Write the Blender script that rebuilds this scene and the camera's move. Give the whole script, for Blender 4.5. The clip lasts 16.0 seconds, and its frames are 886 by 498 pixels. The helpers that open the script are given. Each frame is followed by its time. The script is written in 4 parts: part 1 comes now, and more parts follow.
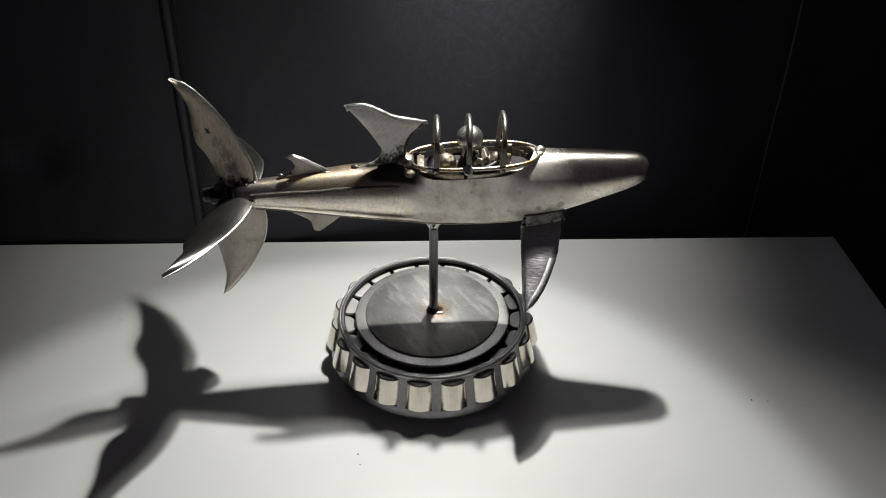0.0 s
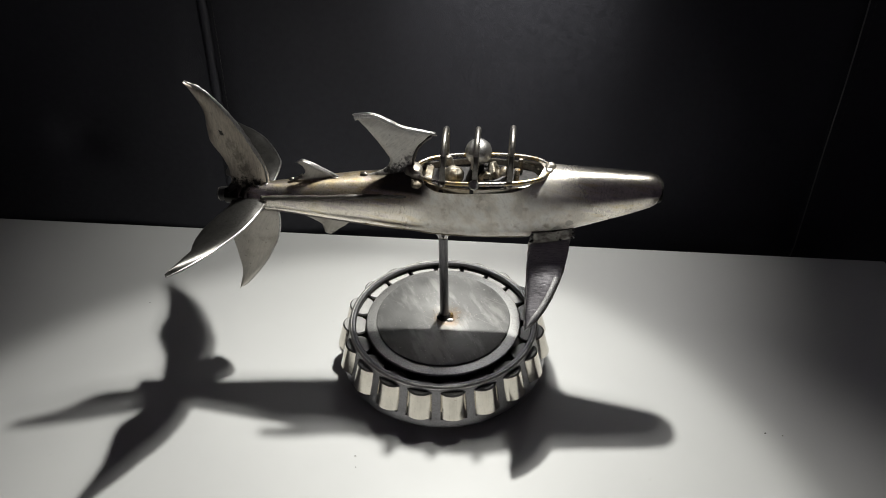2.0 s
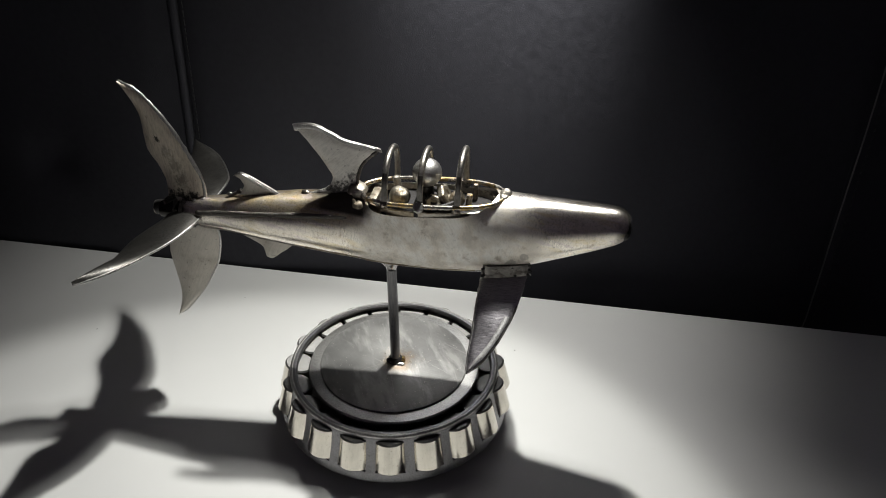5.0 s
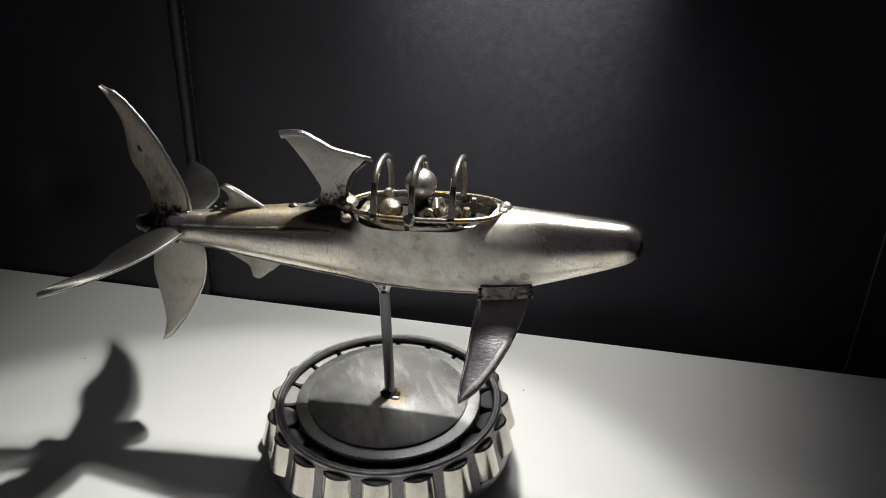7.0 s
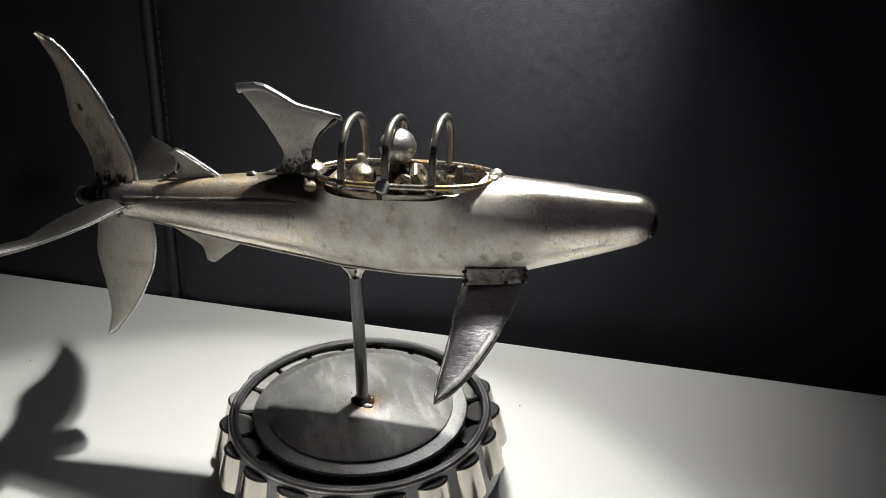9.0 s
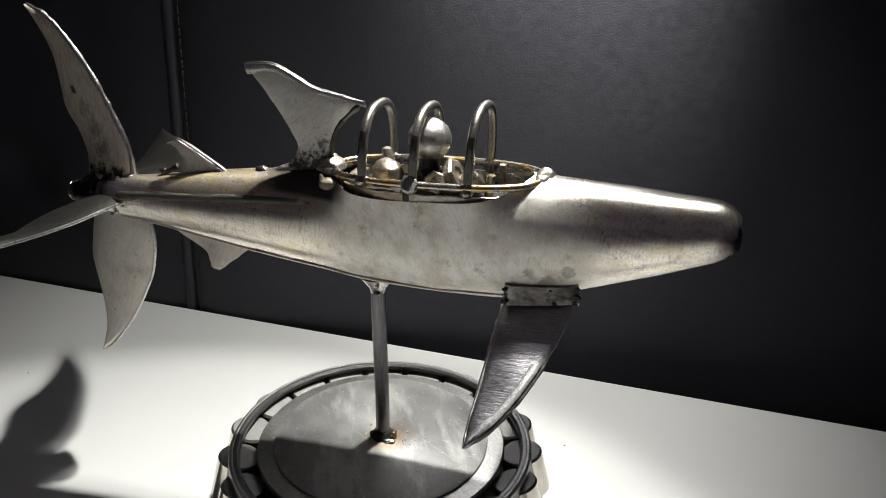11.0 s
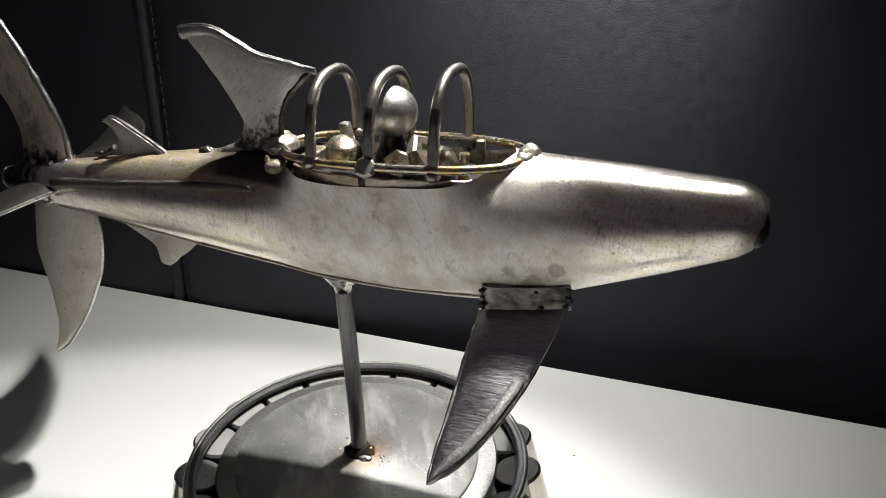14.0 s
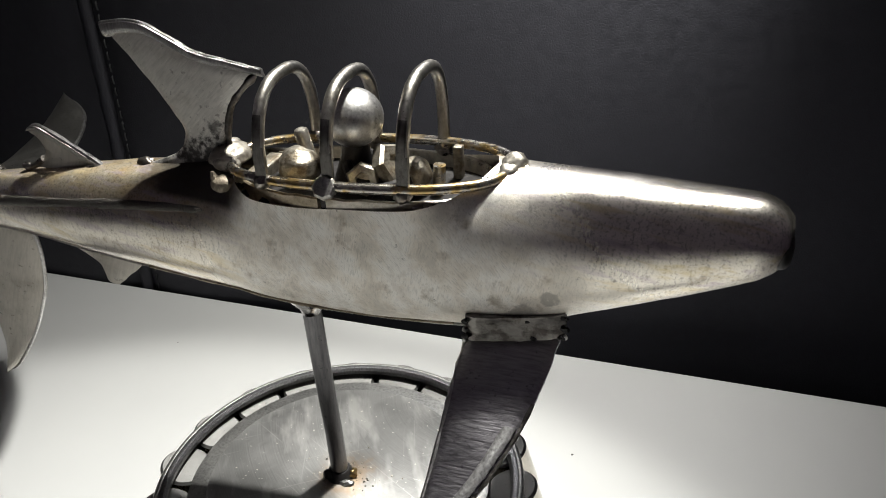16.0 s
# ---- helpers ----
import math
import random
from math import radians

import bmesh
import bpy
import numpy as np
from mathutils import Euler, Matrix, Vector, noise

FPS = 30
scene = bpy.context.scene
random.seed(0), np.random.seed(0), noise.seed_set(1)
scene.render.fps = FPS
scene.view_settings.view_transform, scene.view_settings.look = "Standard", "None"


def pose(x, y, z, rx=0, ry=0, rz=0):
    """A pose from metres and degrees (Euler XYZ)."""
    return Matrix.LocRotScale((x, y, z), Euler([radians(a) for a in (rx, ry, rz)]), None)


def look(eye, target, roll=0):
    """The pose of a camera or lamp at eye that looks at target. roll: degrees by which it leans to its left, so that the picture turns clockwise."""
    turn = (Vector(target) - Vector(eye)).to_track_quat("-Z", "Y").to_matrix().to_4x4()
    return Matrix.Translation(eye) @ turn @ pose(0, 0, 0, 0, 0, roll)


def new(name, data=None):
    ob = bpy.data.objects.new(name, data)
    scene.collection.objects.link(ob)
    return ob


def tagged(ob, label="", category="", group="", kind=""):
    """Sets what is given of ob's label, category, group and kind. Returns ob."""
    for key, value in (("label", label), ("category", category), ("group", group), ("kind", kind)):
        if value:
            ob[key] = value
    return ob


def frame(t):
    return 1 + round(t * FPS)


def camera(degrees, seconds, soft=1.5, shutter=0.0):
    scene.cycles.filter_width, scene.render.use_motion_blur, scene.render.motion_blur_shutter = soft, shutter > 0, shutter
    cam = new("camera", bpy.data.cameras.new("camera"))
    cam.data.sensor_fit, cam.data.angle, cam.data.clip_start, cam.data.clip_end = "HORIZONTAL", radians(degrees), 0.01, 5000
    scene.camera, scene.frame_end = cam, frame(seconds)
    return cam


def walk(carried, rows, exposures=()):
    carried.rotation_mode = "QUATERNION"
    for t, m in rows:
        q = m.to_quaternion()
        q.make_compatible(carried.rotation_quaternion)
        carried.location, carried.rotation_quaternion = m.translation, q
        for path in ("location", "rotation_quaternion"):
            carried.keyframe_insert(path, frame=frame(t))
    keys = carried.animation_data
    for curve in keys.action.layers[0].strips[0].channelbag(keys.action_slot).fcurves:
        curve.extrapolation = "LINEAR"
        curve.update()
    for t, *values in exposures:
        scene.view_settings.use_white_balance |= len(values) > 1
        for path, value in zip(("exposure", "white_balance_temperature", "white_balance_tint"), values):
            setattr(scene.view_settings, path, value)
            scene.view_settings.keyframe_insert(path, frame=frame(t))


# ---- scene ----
cam = camera(57.0, 16.0, soft=1.0)
PATH = [
    (0, (-0.00740, -0.35922, 0.33934), (0.0488, 1.2587, -0.8338), 0.40),
    (0.5, (-0.00471, -0.35499, 0.35253), (0.0166, 1.2461, -0.8464), 0.20),
    (1, (0.00114, -0.34836, 0.35728), (-0.0251, 1.2369, -0.8614), 0.16),
    (1.5, (0.01659, -0.34470, 0.35455), (-0.0735, 1.2353, -0.8684), -0.26),
    (2, (0.03308, -0.34404, 0.35463), (-0.1183, 1.2261, -0.8752), -0.74),
    (2.5, (0.04667, -0.34314, 0.35070), (-0.1618, 1.2262, -0.8710), -1.28),
    (3, (0.05407, -0.33808, 0.34615), (-0.1861, 1.2450, -0.8518), -1.42),
    (3.5, (0.06072, -0.33204, 0.33796), (-0.1952, 1.2722, -0.8288), -1.34),
    (4, (0.06856, -0.32881, 0.32973), (-0.2234, 1.2901, -0.8085), -0.88),
    (4.5, (0.07616, -0.32422, 0.31752), (-0.2196, 1.3272, -0.7719), -0.15),
    (5, (0.08019, -0.31979, 0.31181), (-0.2055, 1.3471, -0.7554), 0.43),
    (7.5, (0.09697, -0.29328, 0.26656), (-0.3107, 1.4499, -0.6242), -0.06),
    (8, (0.09449, -0.28358, 0.25327), (-0.3116, 1.4741, -0.6039), 0.24),
    (8.5, (0.09832, -0.27569, 0.24355), (-0.3056, 1.4922, -0.5910), 0.63),
    (9, (0.10002, -0.26576, 0.23369), (-0.3328, 1.4979, -0.5951), 0.58),
    (9.5, (0.09786, -0.25507, 0.22720), (-0.3779, 1.5070, -0.5830), 0.51),
    (12, (0.09169, -0.20856, 0.20376), (-0.4839, 1.5377, -0.5839), 0.83),
    (12.5, (0.09497, -0.20099, 0.20044), (-0.5038, 1.5308, -0.6013), 0.44),
    (13, (0.09793, -0.19553, 0.20144), (-0.5148, 1.5252, -0.6133), -0.05),
    (13.5, (0.09923, -0.18963, 0.20064), (-0.5208, 1.5194, -0.6332), -0.53),
    (14, (0.09930, -0.18348, 0.20206), (-0.5330, 1.5134, -0.6458), -1.12),
    (14.5, (0.09979, -0.17644, 0.20144), (-0.5410, 1.5024, -0.6740), -1.88),
    (15, (0.09742, -0.16727, 0.20338), (-0.5329, 1.4916, -0.7176), -2.64),
    (15.5, (0.09458, -0.15875, 0.20446), (-0.5178, 1.4940, -0.7531), -2.99),
    (16, (0.09162, -0.15179, 0.20872), (-0.5001, 1.4894, -0.7893), -3.10),
]
walk(cam, [(t, look(eye, target, roll)) for t, eye, target, roll in PATH], [(0.0, -0.18), (5.0, -0.07), (9.0, 0.14), (12.5, 0.40), (14.5, 0.31), (15.5, 0.30), (16.0, 0.18)])

# ---- light: one lamp above the back edge of the table and a spot added for the sofa, in a dark room ----
world = bpy.data.worlds.new("dark_room")
scene.world = world
world.use_nodes = True
world.node_tree.nodes["Background"].inputs["Color"].default_value = (0.55, 0.5, 0.7, 1)
world.node_tree.nodes["Background"].inputs["Strength"].default_value = 0.012

LAMP = (0.057, 0.113, 0.465)


def spot(name, power, at, aim, cone, blend, radius):
    data = bpy.data.lights.new(name, "SPOT")
    data.energy, data.spot_size, data.spot_blend, data.shadow_soft_size = power, radians(cone), blend, radius
    data.color = (0.99, 0.985, 0.93)
    ob = new(name, data)
    ob.matrix_world = look(at, aim)
    return ob


# the reflector throws a round pool with a bright middle; the rest of the lamp head spills wide and weaker
spot("lamp_beam", 4.8, LAMP, (-0.040, -0.140, 0.0), 56, 0.26, 0.007)
spot("lamp_core", 8.6, LAMP, (-0.018, -0.265, 0.0), 78, 1.0, 0.007)
spot("lamp_spill", 5.6, (LAMP[0] + 0.014, LAMP[1] - 0.016, LAMP[2]), (-0.030, 0.115, 0.0), 67, 1.0, 0.016)
# a further spot, added only to brighten the sofa back
spot("added_sofa_spot", 33.0, (LAMP[0] + 0.014, LAMP[1] - 0.016, LAMP[2]), (-0.020, 0.285, 0.0), 42, 1.0, 0.016)


# ---- materials ----
def material(name):
    m = bpy.data.materials.new(name)
    m.use_nodes = True
    return m, m.node_tree.nodes, m.node_tree.links, m.node_tree.nodes["Principled BSDF"]


def coords(nodes, links, stretch=(1, 1, 1)):
    tc, mp = nodes.new("ShaderNodeTexCoord"), nodes.new("ShaderNodeMapping")
    mp.inputs["Scale"].default_value = stretch
    links.new(tc.outputs["Object"], mp.inputs["Vector"])
    return mp.outputs["Vector"]


def strokes(nodes, links, vec, turn, stretch):
    """Coordinates turned first and then drawn out, so that the grain runs at a slant."""
    a, b = nodes.new("ShaderNodeMapping"), nodes.new("ShaderNodeMapping")
    a.inputs["Rotation"].default_value = [radians(v) for v in turn]
    b.inputs["Scale"].default_value = stretch
    links.new(vec, a.inputs["Vector"])
    links.new(a.outputs[0], b.inputs["Vector"])
    return b.outputs[0]


def noise_node(nodes, links, vec, scale, detail=4.0, rough=0.55):
    n = nodes.new("ShaderNodeTexNoise")
    n.inputs["Scale"].default_value, n.inputs["Detail"].default_value, n.inputs["Roughness"].default_value = scale, detail, rough
    links.new(vec, n.inputs["Vector"])
    return n.outputs["Fac"]


def ramp(nodes, links, fac, stops):
    r = nodes.new("ShaderNodeValToRGB")
    els = r.color_ramp.elements
    while len(els) < len(stops):
        els.new(0.5)
    for e, (p, c) in zip(els, stops):
        e.position = p
        e.color = (c, c, c, 1) if isinstance(c, (int, float)) else (*c, 1)
    links.new(fac, r.inputs["Fac"])
    return r.outputs["Color"]


def mix(nodes, links, fac, a, b, mode="MIX"):
    m = nodes.new("ShaderNodeMix")
    m.data_type, m.blend_type = "RGBA", mode
    for sock, v in ((m.inputs[0], fac), (m.inputs[6], a), (m.inputs[7], b)):
        if isinstance(v, (int, float)):
            sock.default_value = v
        elif isinstance(v, tuple):
            sock.default_value = (*v, 1)
        else:
            links.new(v, sock)
    return m.outputs[2]


def bump(nodes, links, height, distance, strength=1.0, normal=None):
    b = nodes.new("ShaderNodeBump")
    b.inputs["Distance"].default_value, b.inputs["Strength"].default_value = distance, strength
    links.new(height, b.inputs["Height"])
    if normal is not None:
        links.new(normal, b.inputs["Normal"])
    return b.outputs["Normal"]


def metal(name, colour, stain, rough=(0.25, 0.42), stretch=(1, 1, 1), grain=1400, grain_depth=0.00004, stains=(0.52, 0.72), patch=90, metallic=1.0, spots=(), contrast=0.6, turn=0):
    """Steel with brushed grain along the small axis of stretch, blotches and darker stains."""
    m, n, l, p = material(name)
    plain = coords(n, l)
    brushed = strokes(n, l, plain, (0, turn, 0), stretch)
    fine = noise_node(n, l, brushed, grain, 3.0, 0.6)
    blot = noise_node(n, l, plain, patch, 5.0, 0.62)
    specks = noise_node(n, l, plain, patch * 7, 3.0, 0.6)
    tone = mix(n, l, ramp(n, l, blot, [(0.3, 0.0), (0.7, 1.0)]), tuple(0.8 * c for c in colour), colour)
    tone = mix(n, l, ramp(n, l, blot, [(stains[0], 0.0), (stains[1], 0.85)]), tone, stain)
    tone = mix(n, l, ramp(n, l, specks, [(0.63, 0.0), (0.72, 0.65)]), tone, tuple(0.5 * c for c in stain))
    for x, z, r, amount, c in spots:
        flat = n.new("ShaderNodeVectorMath")
        flat.operation = "MULTIPLY"
        flat.inputs[1].default_value = (1, 0, 1)
        l.new(plain, flat.inputs[0])
        away = n.new("ShaderNodeVectorMath")
        away.operation = "DISTANCE"
        away.inputs[1].default_value = (x, 0, z)
        l.new(flat.outputs[0], away.inputs[0])
        edge = n.new("ShaderNodeMath")
        edge.operation = "MULTIPLY_ADD"
        edge.inputs[1].default_value = r * 3.2
        l.new(specks, edge.inputs[0])
        l.new(away.outputs["Value"], edge.inputs[2])
        r2 = n.new("ShaderNodeMapRange")
        r2.interpolation_type = "SMOOTHSTEP"
        r2.inputs["From Min"].default_value, r2.inputs["From Max"].default_value = r * 2.9, r * 1.9
        r2.inputs["To Max"].default_value = amount
        l.new(edge.outputs[0], r2.inputs["Value"])
        tone = mix(n, l, r2.outputs["Result"], tone, c)
    tone = mix(n, l, contrast, tone, ramp(n, l, fine, [(0.3, 0.45), (0.6, 1.0)]), "MULTIPLY")
    l.new(tone, p.inputs["Base Color"])
    p.inputs["Metallic"].default_value = metallic
    both = mix(n, l, 0.5, fine, blot)
    l.new(ramp(n, l, both, [(0.3, rough[0]), (0.7, rough[1])]), p.inputs["Roughness"])
    l.new(bump(n, l, fine, grain_depth), p.inputs["Normal"])
    return m


BODY = metal("satin_steel", (0.80, 0.77, 0.71), (0.52, 0.48, 0.42), (0.40, 0.58), (1, 1, 0.25), 1500, 0.00006, (0.52, 0.72), 90, 0.6)


def hull_material():
    """Satin nose, a ground matt belt round the cockpit, heat tint on the back towards the tail."""
    m, n, l, p = material("hull_steel")
    plain, brushed = coords(n, l), coords(n, l, (1, 1, 0.22))
    diag = strokes(n, l, plain, (0, 38, 0), (1, 1, 0.13))
    place = n.new("ShaderNodeSeparateXYZ")
    l.new(plain, place.inputs[0])

    def band(sock, a, b):
        r = n.new("ShaderNodeMapRange")
        r.interpolation_type = "SMOOTHSTEP"
        r.inputs["From Min"].default_value, r.inputs["From Max"].default_value = a, b
        l.new(sock, r.inputs["Value"])
        return r.outputs["Result"]

    def times(a, b):
        q = n.new("ShaderNodeMath")
        q.operation = "MULTIPLY"
        for sock, v in ((q.inputs[0], a), (q.inputs[1], b)):
            if isinstance(v, (int, float)):
                sock.default_value = v
            else:
                l.new(v, sock)
        return q.outputs[0]

    blot = noise_node(n, l, plain, 70, 5.0, 0.62)
    wob = n.new("ShaderNodeMath")
    wob.operation = "MULTIPLY_ADD"
    wob.inputs[1].default_value = 0.022
    l.new(blot, wob.inputs[0])
    l.new(place.outputs["X"], wob.inputs[2])
    slant = n.new("ShaderNodeMath")
    slant.operation = "MULTIPLY_ADD"
    slant.inputs[1].default_value = 1.1
    l.new(place.outputs["Z"], slant.inputs[0])
    l.new(wob.outputs[0], slant.inputs[2])
    ground = times(band(wob.outputs[0], -0.012, 0.012), band(slant.outputs[0], 0.234, 0.194))
    burnt = band(wob.outputs[0], -0.085, -0.093)
    tail_top = times(band(wob.outputs[0], 0.006, -0.012), band(place.outputs["Z"], 0.1200, 0.1265))
    fine, scratch = noise_node(n, l, brushed, 1500, 3.0, 0.6), noise_node(n, l, diag, 3400, 4.0, 0.75)
    steep = strokes(n, l, plain, (0, -14, 0), (1, 1, 0.13))
    swirl = noise_node(n, l, plain, 120, 2.0, 0.5)
    scratch = mix(n, l, ramp(n, l, swirl, [(0.36, 0.0), (0.64, 1.0)]), scratch, noise_node(n, l, steep, 3400, 4.0, 0.75))
    grit = noise_node(n, l, plain, 2000, 2.0, 0.6)
    specks = noise_node(n, l, plain, 620, 3.0, 0.6)
    rust = noise_node(n, l, plain, 190, 4.0, 0.6)
    tone = mix(n, l, ramp(n, l, blot, [(0.34, 0.0), (0.66, 1.0)]), (0.78, 0.725, 0.64), (0.95, 0.895, 0.80))
    tone = mix(n, l, times(ground, ramp(n, l, blot, [(0.38, 0.6), (0.46, 0.0)])), tone, (0.70, 0.67, 0.61))
    tone = mix(n, l, times(ground, ramp(n, l, blot, [(0.44, 0.0), (0.56, 0.9)])), tone, (0.97, 0.95, 0.90))
    tint = mix(n, l, ramp(n, l, rust, [(0.4, 0.0), (0.66, 1.0)]), (0.50, 0.43, 0.315), (0.40, 0.285, 0.14))
    tone = mix(n, l, times(tail_top, 0.9), tone, tint)
    tone = mix(n, l, times(ramp(n, l, rust, [(0.56, 0.0), (0.70, 0.7)]), ramp(n, l, swirl, [(0.45, 0.0), (0.6, 1.0)])), tone, (0.40, 0.33, 0.24))
    tone = mix(n, l, ramp(n, l, specks, [(0.68, 0.0), (0.76, 0.7)]), tone, (0.16, 0.14, 0.12))
    grain = mix(n, l, ground, mix(n, l, 0.5, fine, grit), scratch)
    tone = mix(n, l, mix(n, l, ground, (0.75, 0.75, 0.75), (0.38, 0.38, 0.38)), tone, ramp(n, l, grain, [(0.38, 0.45), (0.50, 1.0)]), "MULTIPLY")
    for x, y, z, r, c in ((0.0585, -0.0118, 0.1085, 0.0038, (0.26, 0.24, 0.215)), (0.0640, -0.0128, 0.1150, 0.0016, (0.30, 0.28, 0.25))):
        away = n.new("ShaderNodeVectorMath")
        away.operation = "DISTANCE"
        away.inputs[1].default_value = (x, y, z)
        l.new(plain, away.inputs[0])
        edge = n.new("ShaderNodeMath")
        edge.operation = "MULTIPLY_ADD"
        edge.inputs[1].default_value = 0.011
        l.new(rust, edge.inputs[0])
        l.new(away.outputs["Value"], edge.inputs[2])
        tone = mix(n, l, times(band(edge.outputs[0], r + 0.0064, r + 0.0048), 0.6), tone, c)
    smear = noise_node(n, l, strokes(n, l, plain, (0, 25, 0), (1, 1, 0.35)), 330, 5.0, 0.7)
    tone = mix(n, l, times(ground, ramp(n, l, smear, [(0.52, 0.0), (0.68, 0.5)])), tone, (0.70, 0.65, 0.58))
    tone = mix(n, l, ramp(n, l, smear, [(0.28, 0.6), (0.42, 0.0)]), tone, (0.98, 0.945, 0.88))
    heat = noise_node(n, l, strokes(n, l, plain, (0, -12, 0), (0.12, 1, 1)), 420, 3.0, 0.6)
    bare = mix(n, l, ground, (1.0, 1.0, 1.0), (0.0, 0.0, 0.0))
    tone = mix(n, l, times(bare, ramp(n, l, heat, [(0.54, 0.0), (0.66, 0.6)])), tone, (0.72, 0.60, 0.36))
    tone = mix(n, l, times(bare, ramp(n, l, heat, [(0.34, 0.5), (0.44, 0.0)])), tone, (0.52, 0.44, 0.50))
    # the dorsal fin's cast shade, painted near black on top of the hull
    dorsal_shade = times(times(band(wob.outputs[0], -0.030, -0.018), band(wob.outputs[0], 0.008, -0.002)), band(place.outputs["Z"], 0.1268, 0.1285))
    tone = mix(n, l, times(dorsal_shade, 0.92), tone, (0.035, 0.032, 0.03))
    tone = mix(n, l, burnt, tone, (0.04, 0.037, 0.035))
    l.new(tone, p.inputs["Base Color"])
    sheen = mix(n, l, ground, (1.0, 1.0, 1.0), (0.68, 0.68, 0.68))
    l.new(mix(n, l, tail_top, sheen, (0.88, 0.88, 0.88)), p.inputs["Metallic"])
    rough = mix(n, l, fine, (0.18, 0.18, 0.18), (0.30, 0.30, 0.30))
    rough = mix(n, l, ground, rough, mix(n, l, scratch, (0.44, 0.44, 0.44), (0.66, 0.66, 0.66)))
    rough = mix(n, l, tail_top, rough, mix(n, l, rust, (0.34, 0.34, 0.34), (0.52, 0.52, 0.52)))
    l.new(rough, p.inputs["Roughness"])
    round_axis = n.new("ShaderNodeTangent")
    round_axis.direction_type, round_axis.axis = "RADIAL", "X"
    l.new(round_axis.outputs["Tangent"], p.inputs["Tangent"])
    p.inputs["Anisotropic Rotation"].default_value = 0.25
    l.new(mix(n, l, ground, (0.55, 0.55, 0.55), (0.0, 0.0, 0.0)), p.inputs["Anisotropic"])
    height = mix(n, l, ground, times(mix(n, l, 0.7, fine, grit), 0.72), times(scratch, 1.1))
    l.new(bump(n, l, height, 0.00011), p.inputs["Normal"])
    return m


HULL = hull_material()
FIN = metal("ground_steel", (0.60, 0.565, 0.505), (0.36, 0.325, 0.28), (0.34, 0.55), (1.0, 1, 0.12), 1500, 0.00005, (0.50, 0.70), 75, 0.7, (), 0.3, -25)
SIDE_FIN = metal("dull_fin_steel", (0.18, 0.174, 0.164), (0.11, 0.105, 0.098), (0.26, 0.42), (1.0, 1, 0.22), 1100, 0.00006, (0.50, 0.72), 75, 0.92)
DORSAL = metal("scratched_fin_steel", (0.78, 0.75, 0.70), (0.46, 0.43, 0.39), (0.32, 0.55), (1, 1, 0.14), 2200, 0.0001, (0.52, 0.72), 90, 0.7,
    ((-0.0170, 0.1420, 0.0022, 0.8, (0.09, 0.085, 0.08)), (-0.0170, 0.1360, 0.0054, 0.95, (0.05, 0.045, 0.045)), (-0.0240, 0.1335, 0.0052, 0.95, (0.05, 0.045, 0.045)), (-0.0330, 0.1315, 0.0022, 0.8, (0.07, 0.065, 0.06))), 0.36, -50)
UP_FIN = metal("burn_spotted_fin_steel", (0.66, 0.59, 0.49), (0.46, 0.40, 0.31), (0.36, 0.56), (1.0, 1, 0.22), 1100, 0.00009, (0.52, 0.74), 75, 0.7,
    ((-0.1105, 0.1515, 0.0016, 0.95, (0.03, 0.027, 0.025)), (-0.1068, 0.1450, 0.0034, 0.45, (0.10, 0.085, 0.07)), (-0.1035, 0.1385, 0.0036, 0.5, (0.10, 0.085, 0.07)), (-0.1010, 0.1315, 0.0036, 0.6, (0.08, 0.07, 0.06)), (-0.1020, 0.1230, 0.0032, 0.97, (0.02, 0.018, 0.018)), (-0.0965, 0.1235, 0.0030, 0.97, (0.02, 0.018, 0.018)), (-0.1075, 0.1225, 0.0030, 0.97, (0.02, 0.018, 0.018))))
DARK_FIN = metal("dark_brushed_steel", (0.46, 0.44, 0.465), (0.31, 0.30, 0.315), (0.26, 0.42), (0.1, 1, 1), 1900, 0.00008, (0.55, 0.8))
ROOT = metal("ground_root_weld", (0.31, 0.295, 0.275), (0.12, 0.105, 0.095), (0.3, 0.5), (0.3, 1, 1), 1300, 0.00012, (0.48, 0.62), 300)
EDGE = metal("bright_edge_steel", (0.66, 0.65, 0.63), (0.36, 0.34, 0.32), (0.24, 0.4), (1, 1, 1), 900, 0.00006)
WIRE = metal("drawn_wire", (0.62, 0.585, 0.53), (0.62, 0.42, 0.14), (0.20, 0.36), (0.3, 1, 1), 1600, 0.00002, (0.48, 0.58), 150)
HOOP = metal("grey_drawn_wire", (0.60, 0.575, 0.53), (0.36, 0.33, 0.28), (0.26, 0.42), (1, 1, 0.3), 1600, 0.00003, (0.5, 0.7), 160)
SHADED_LEG = metal("shaded_flat_wire", (0.22, 0.21, 0.195), (0.10, 0.09, 0.08), (0.26, 0.42), (1, 1, 0.3), 1600, 0.00006, (0.5, 0.7), 220)
GLAZED = metal("glazed_weld", (0.50, 0.49, 0.48), (0.20, 0.19, 0.18), (0.08, 0.2), (1, 1, 1), 500, 0.0002, (0.46, 0.6), 320)
WELD = metal("weld_bead", (0.42, 0.39, 0.35), (0.16, 0.12, 0.09), (0.2, 0.45), (1, 1, 1), 700, 0.0001, (0.45, 0.65), 200)
# black of the burnt welds, also painted where the cockpit lies in shade
SOOT_AND_SHADE = metal("burnt_weld_and_shade", (0.045, 0.042, 0.042), (0.015, 0.013, 0.013), (0.3, 0.6), (1, 1, 1), 600, 0.0002, (0.45, 0.65), 200, 0.4)
SCALE = metal("heat_tinted_steel", (0.42, 0.385, 0.32), (0.16, 0.125, 0.085), (0.42, 0.62), (1, 1, 1), 700, 0.0003, (0.46, 0.60), 300)
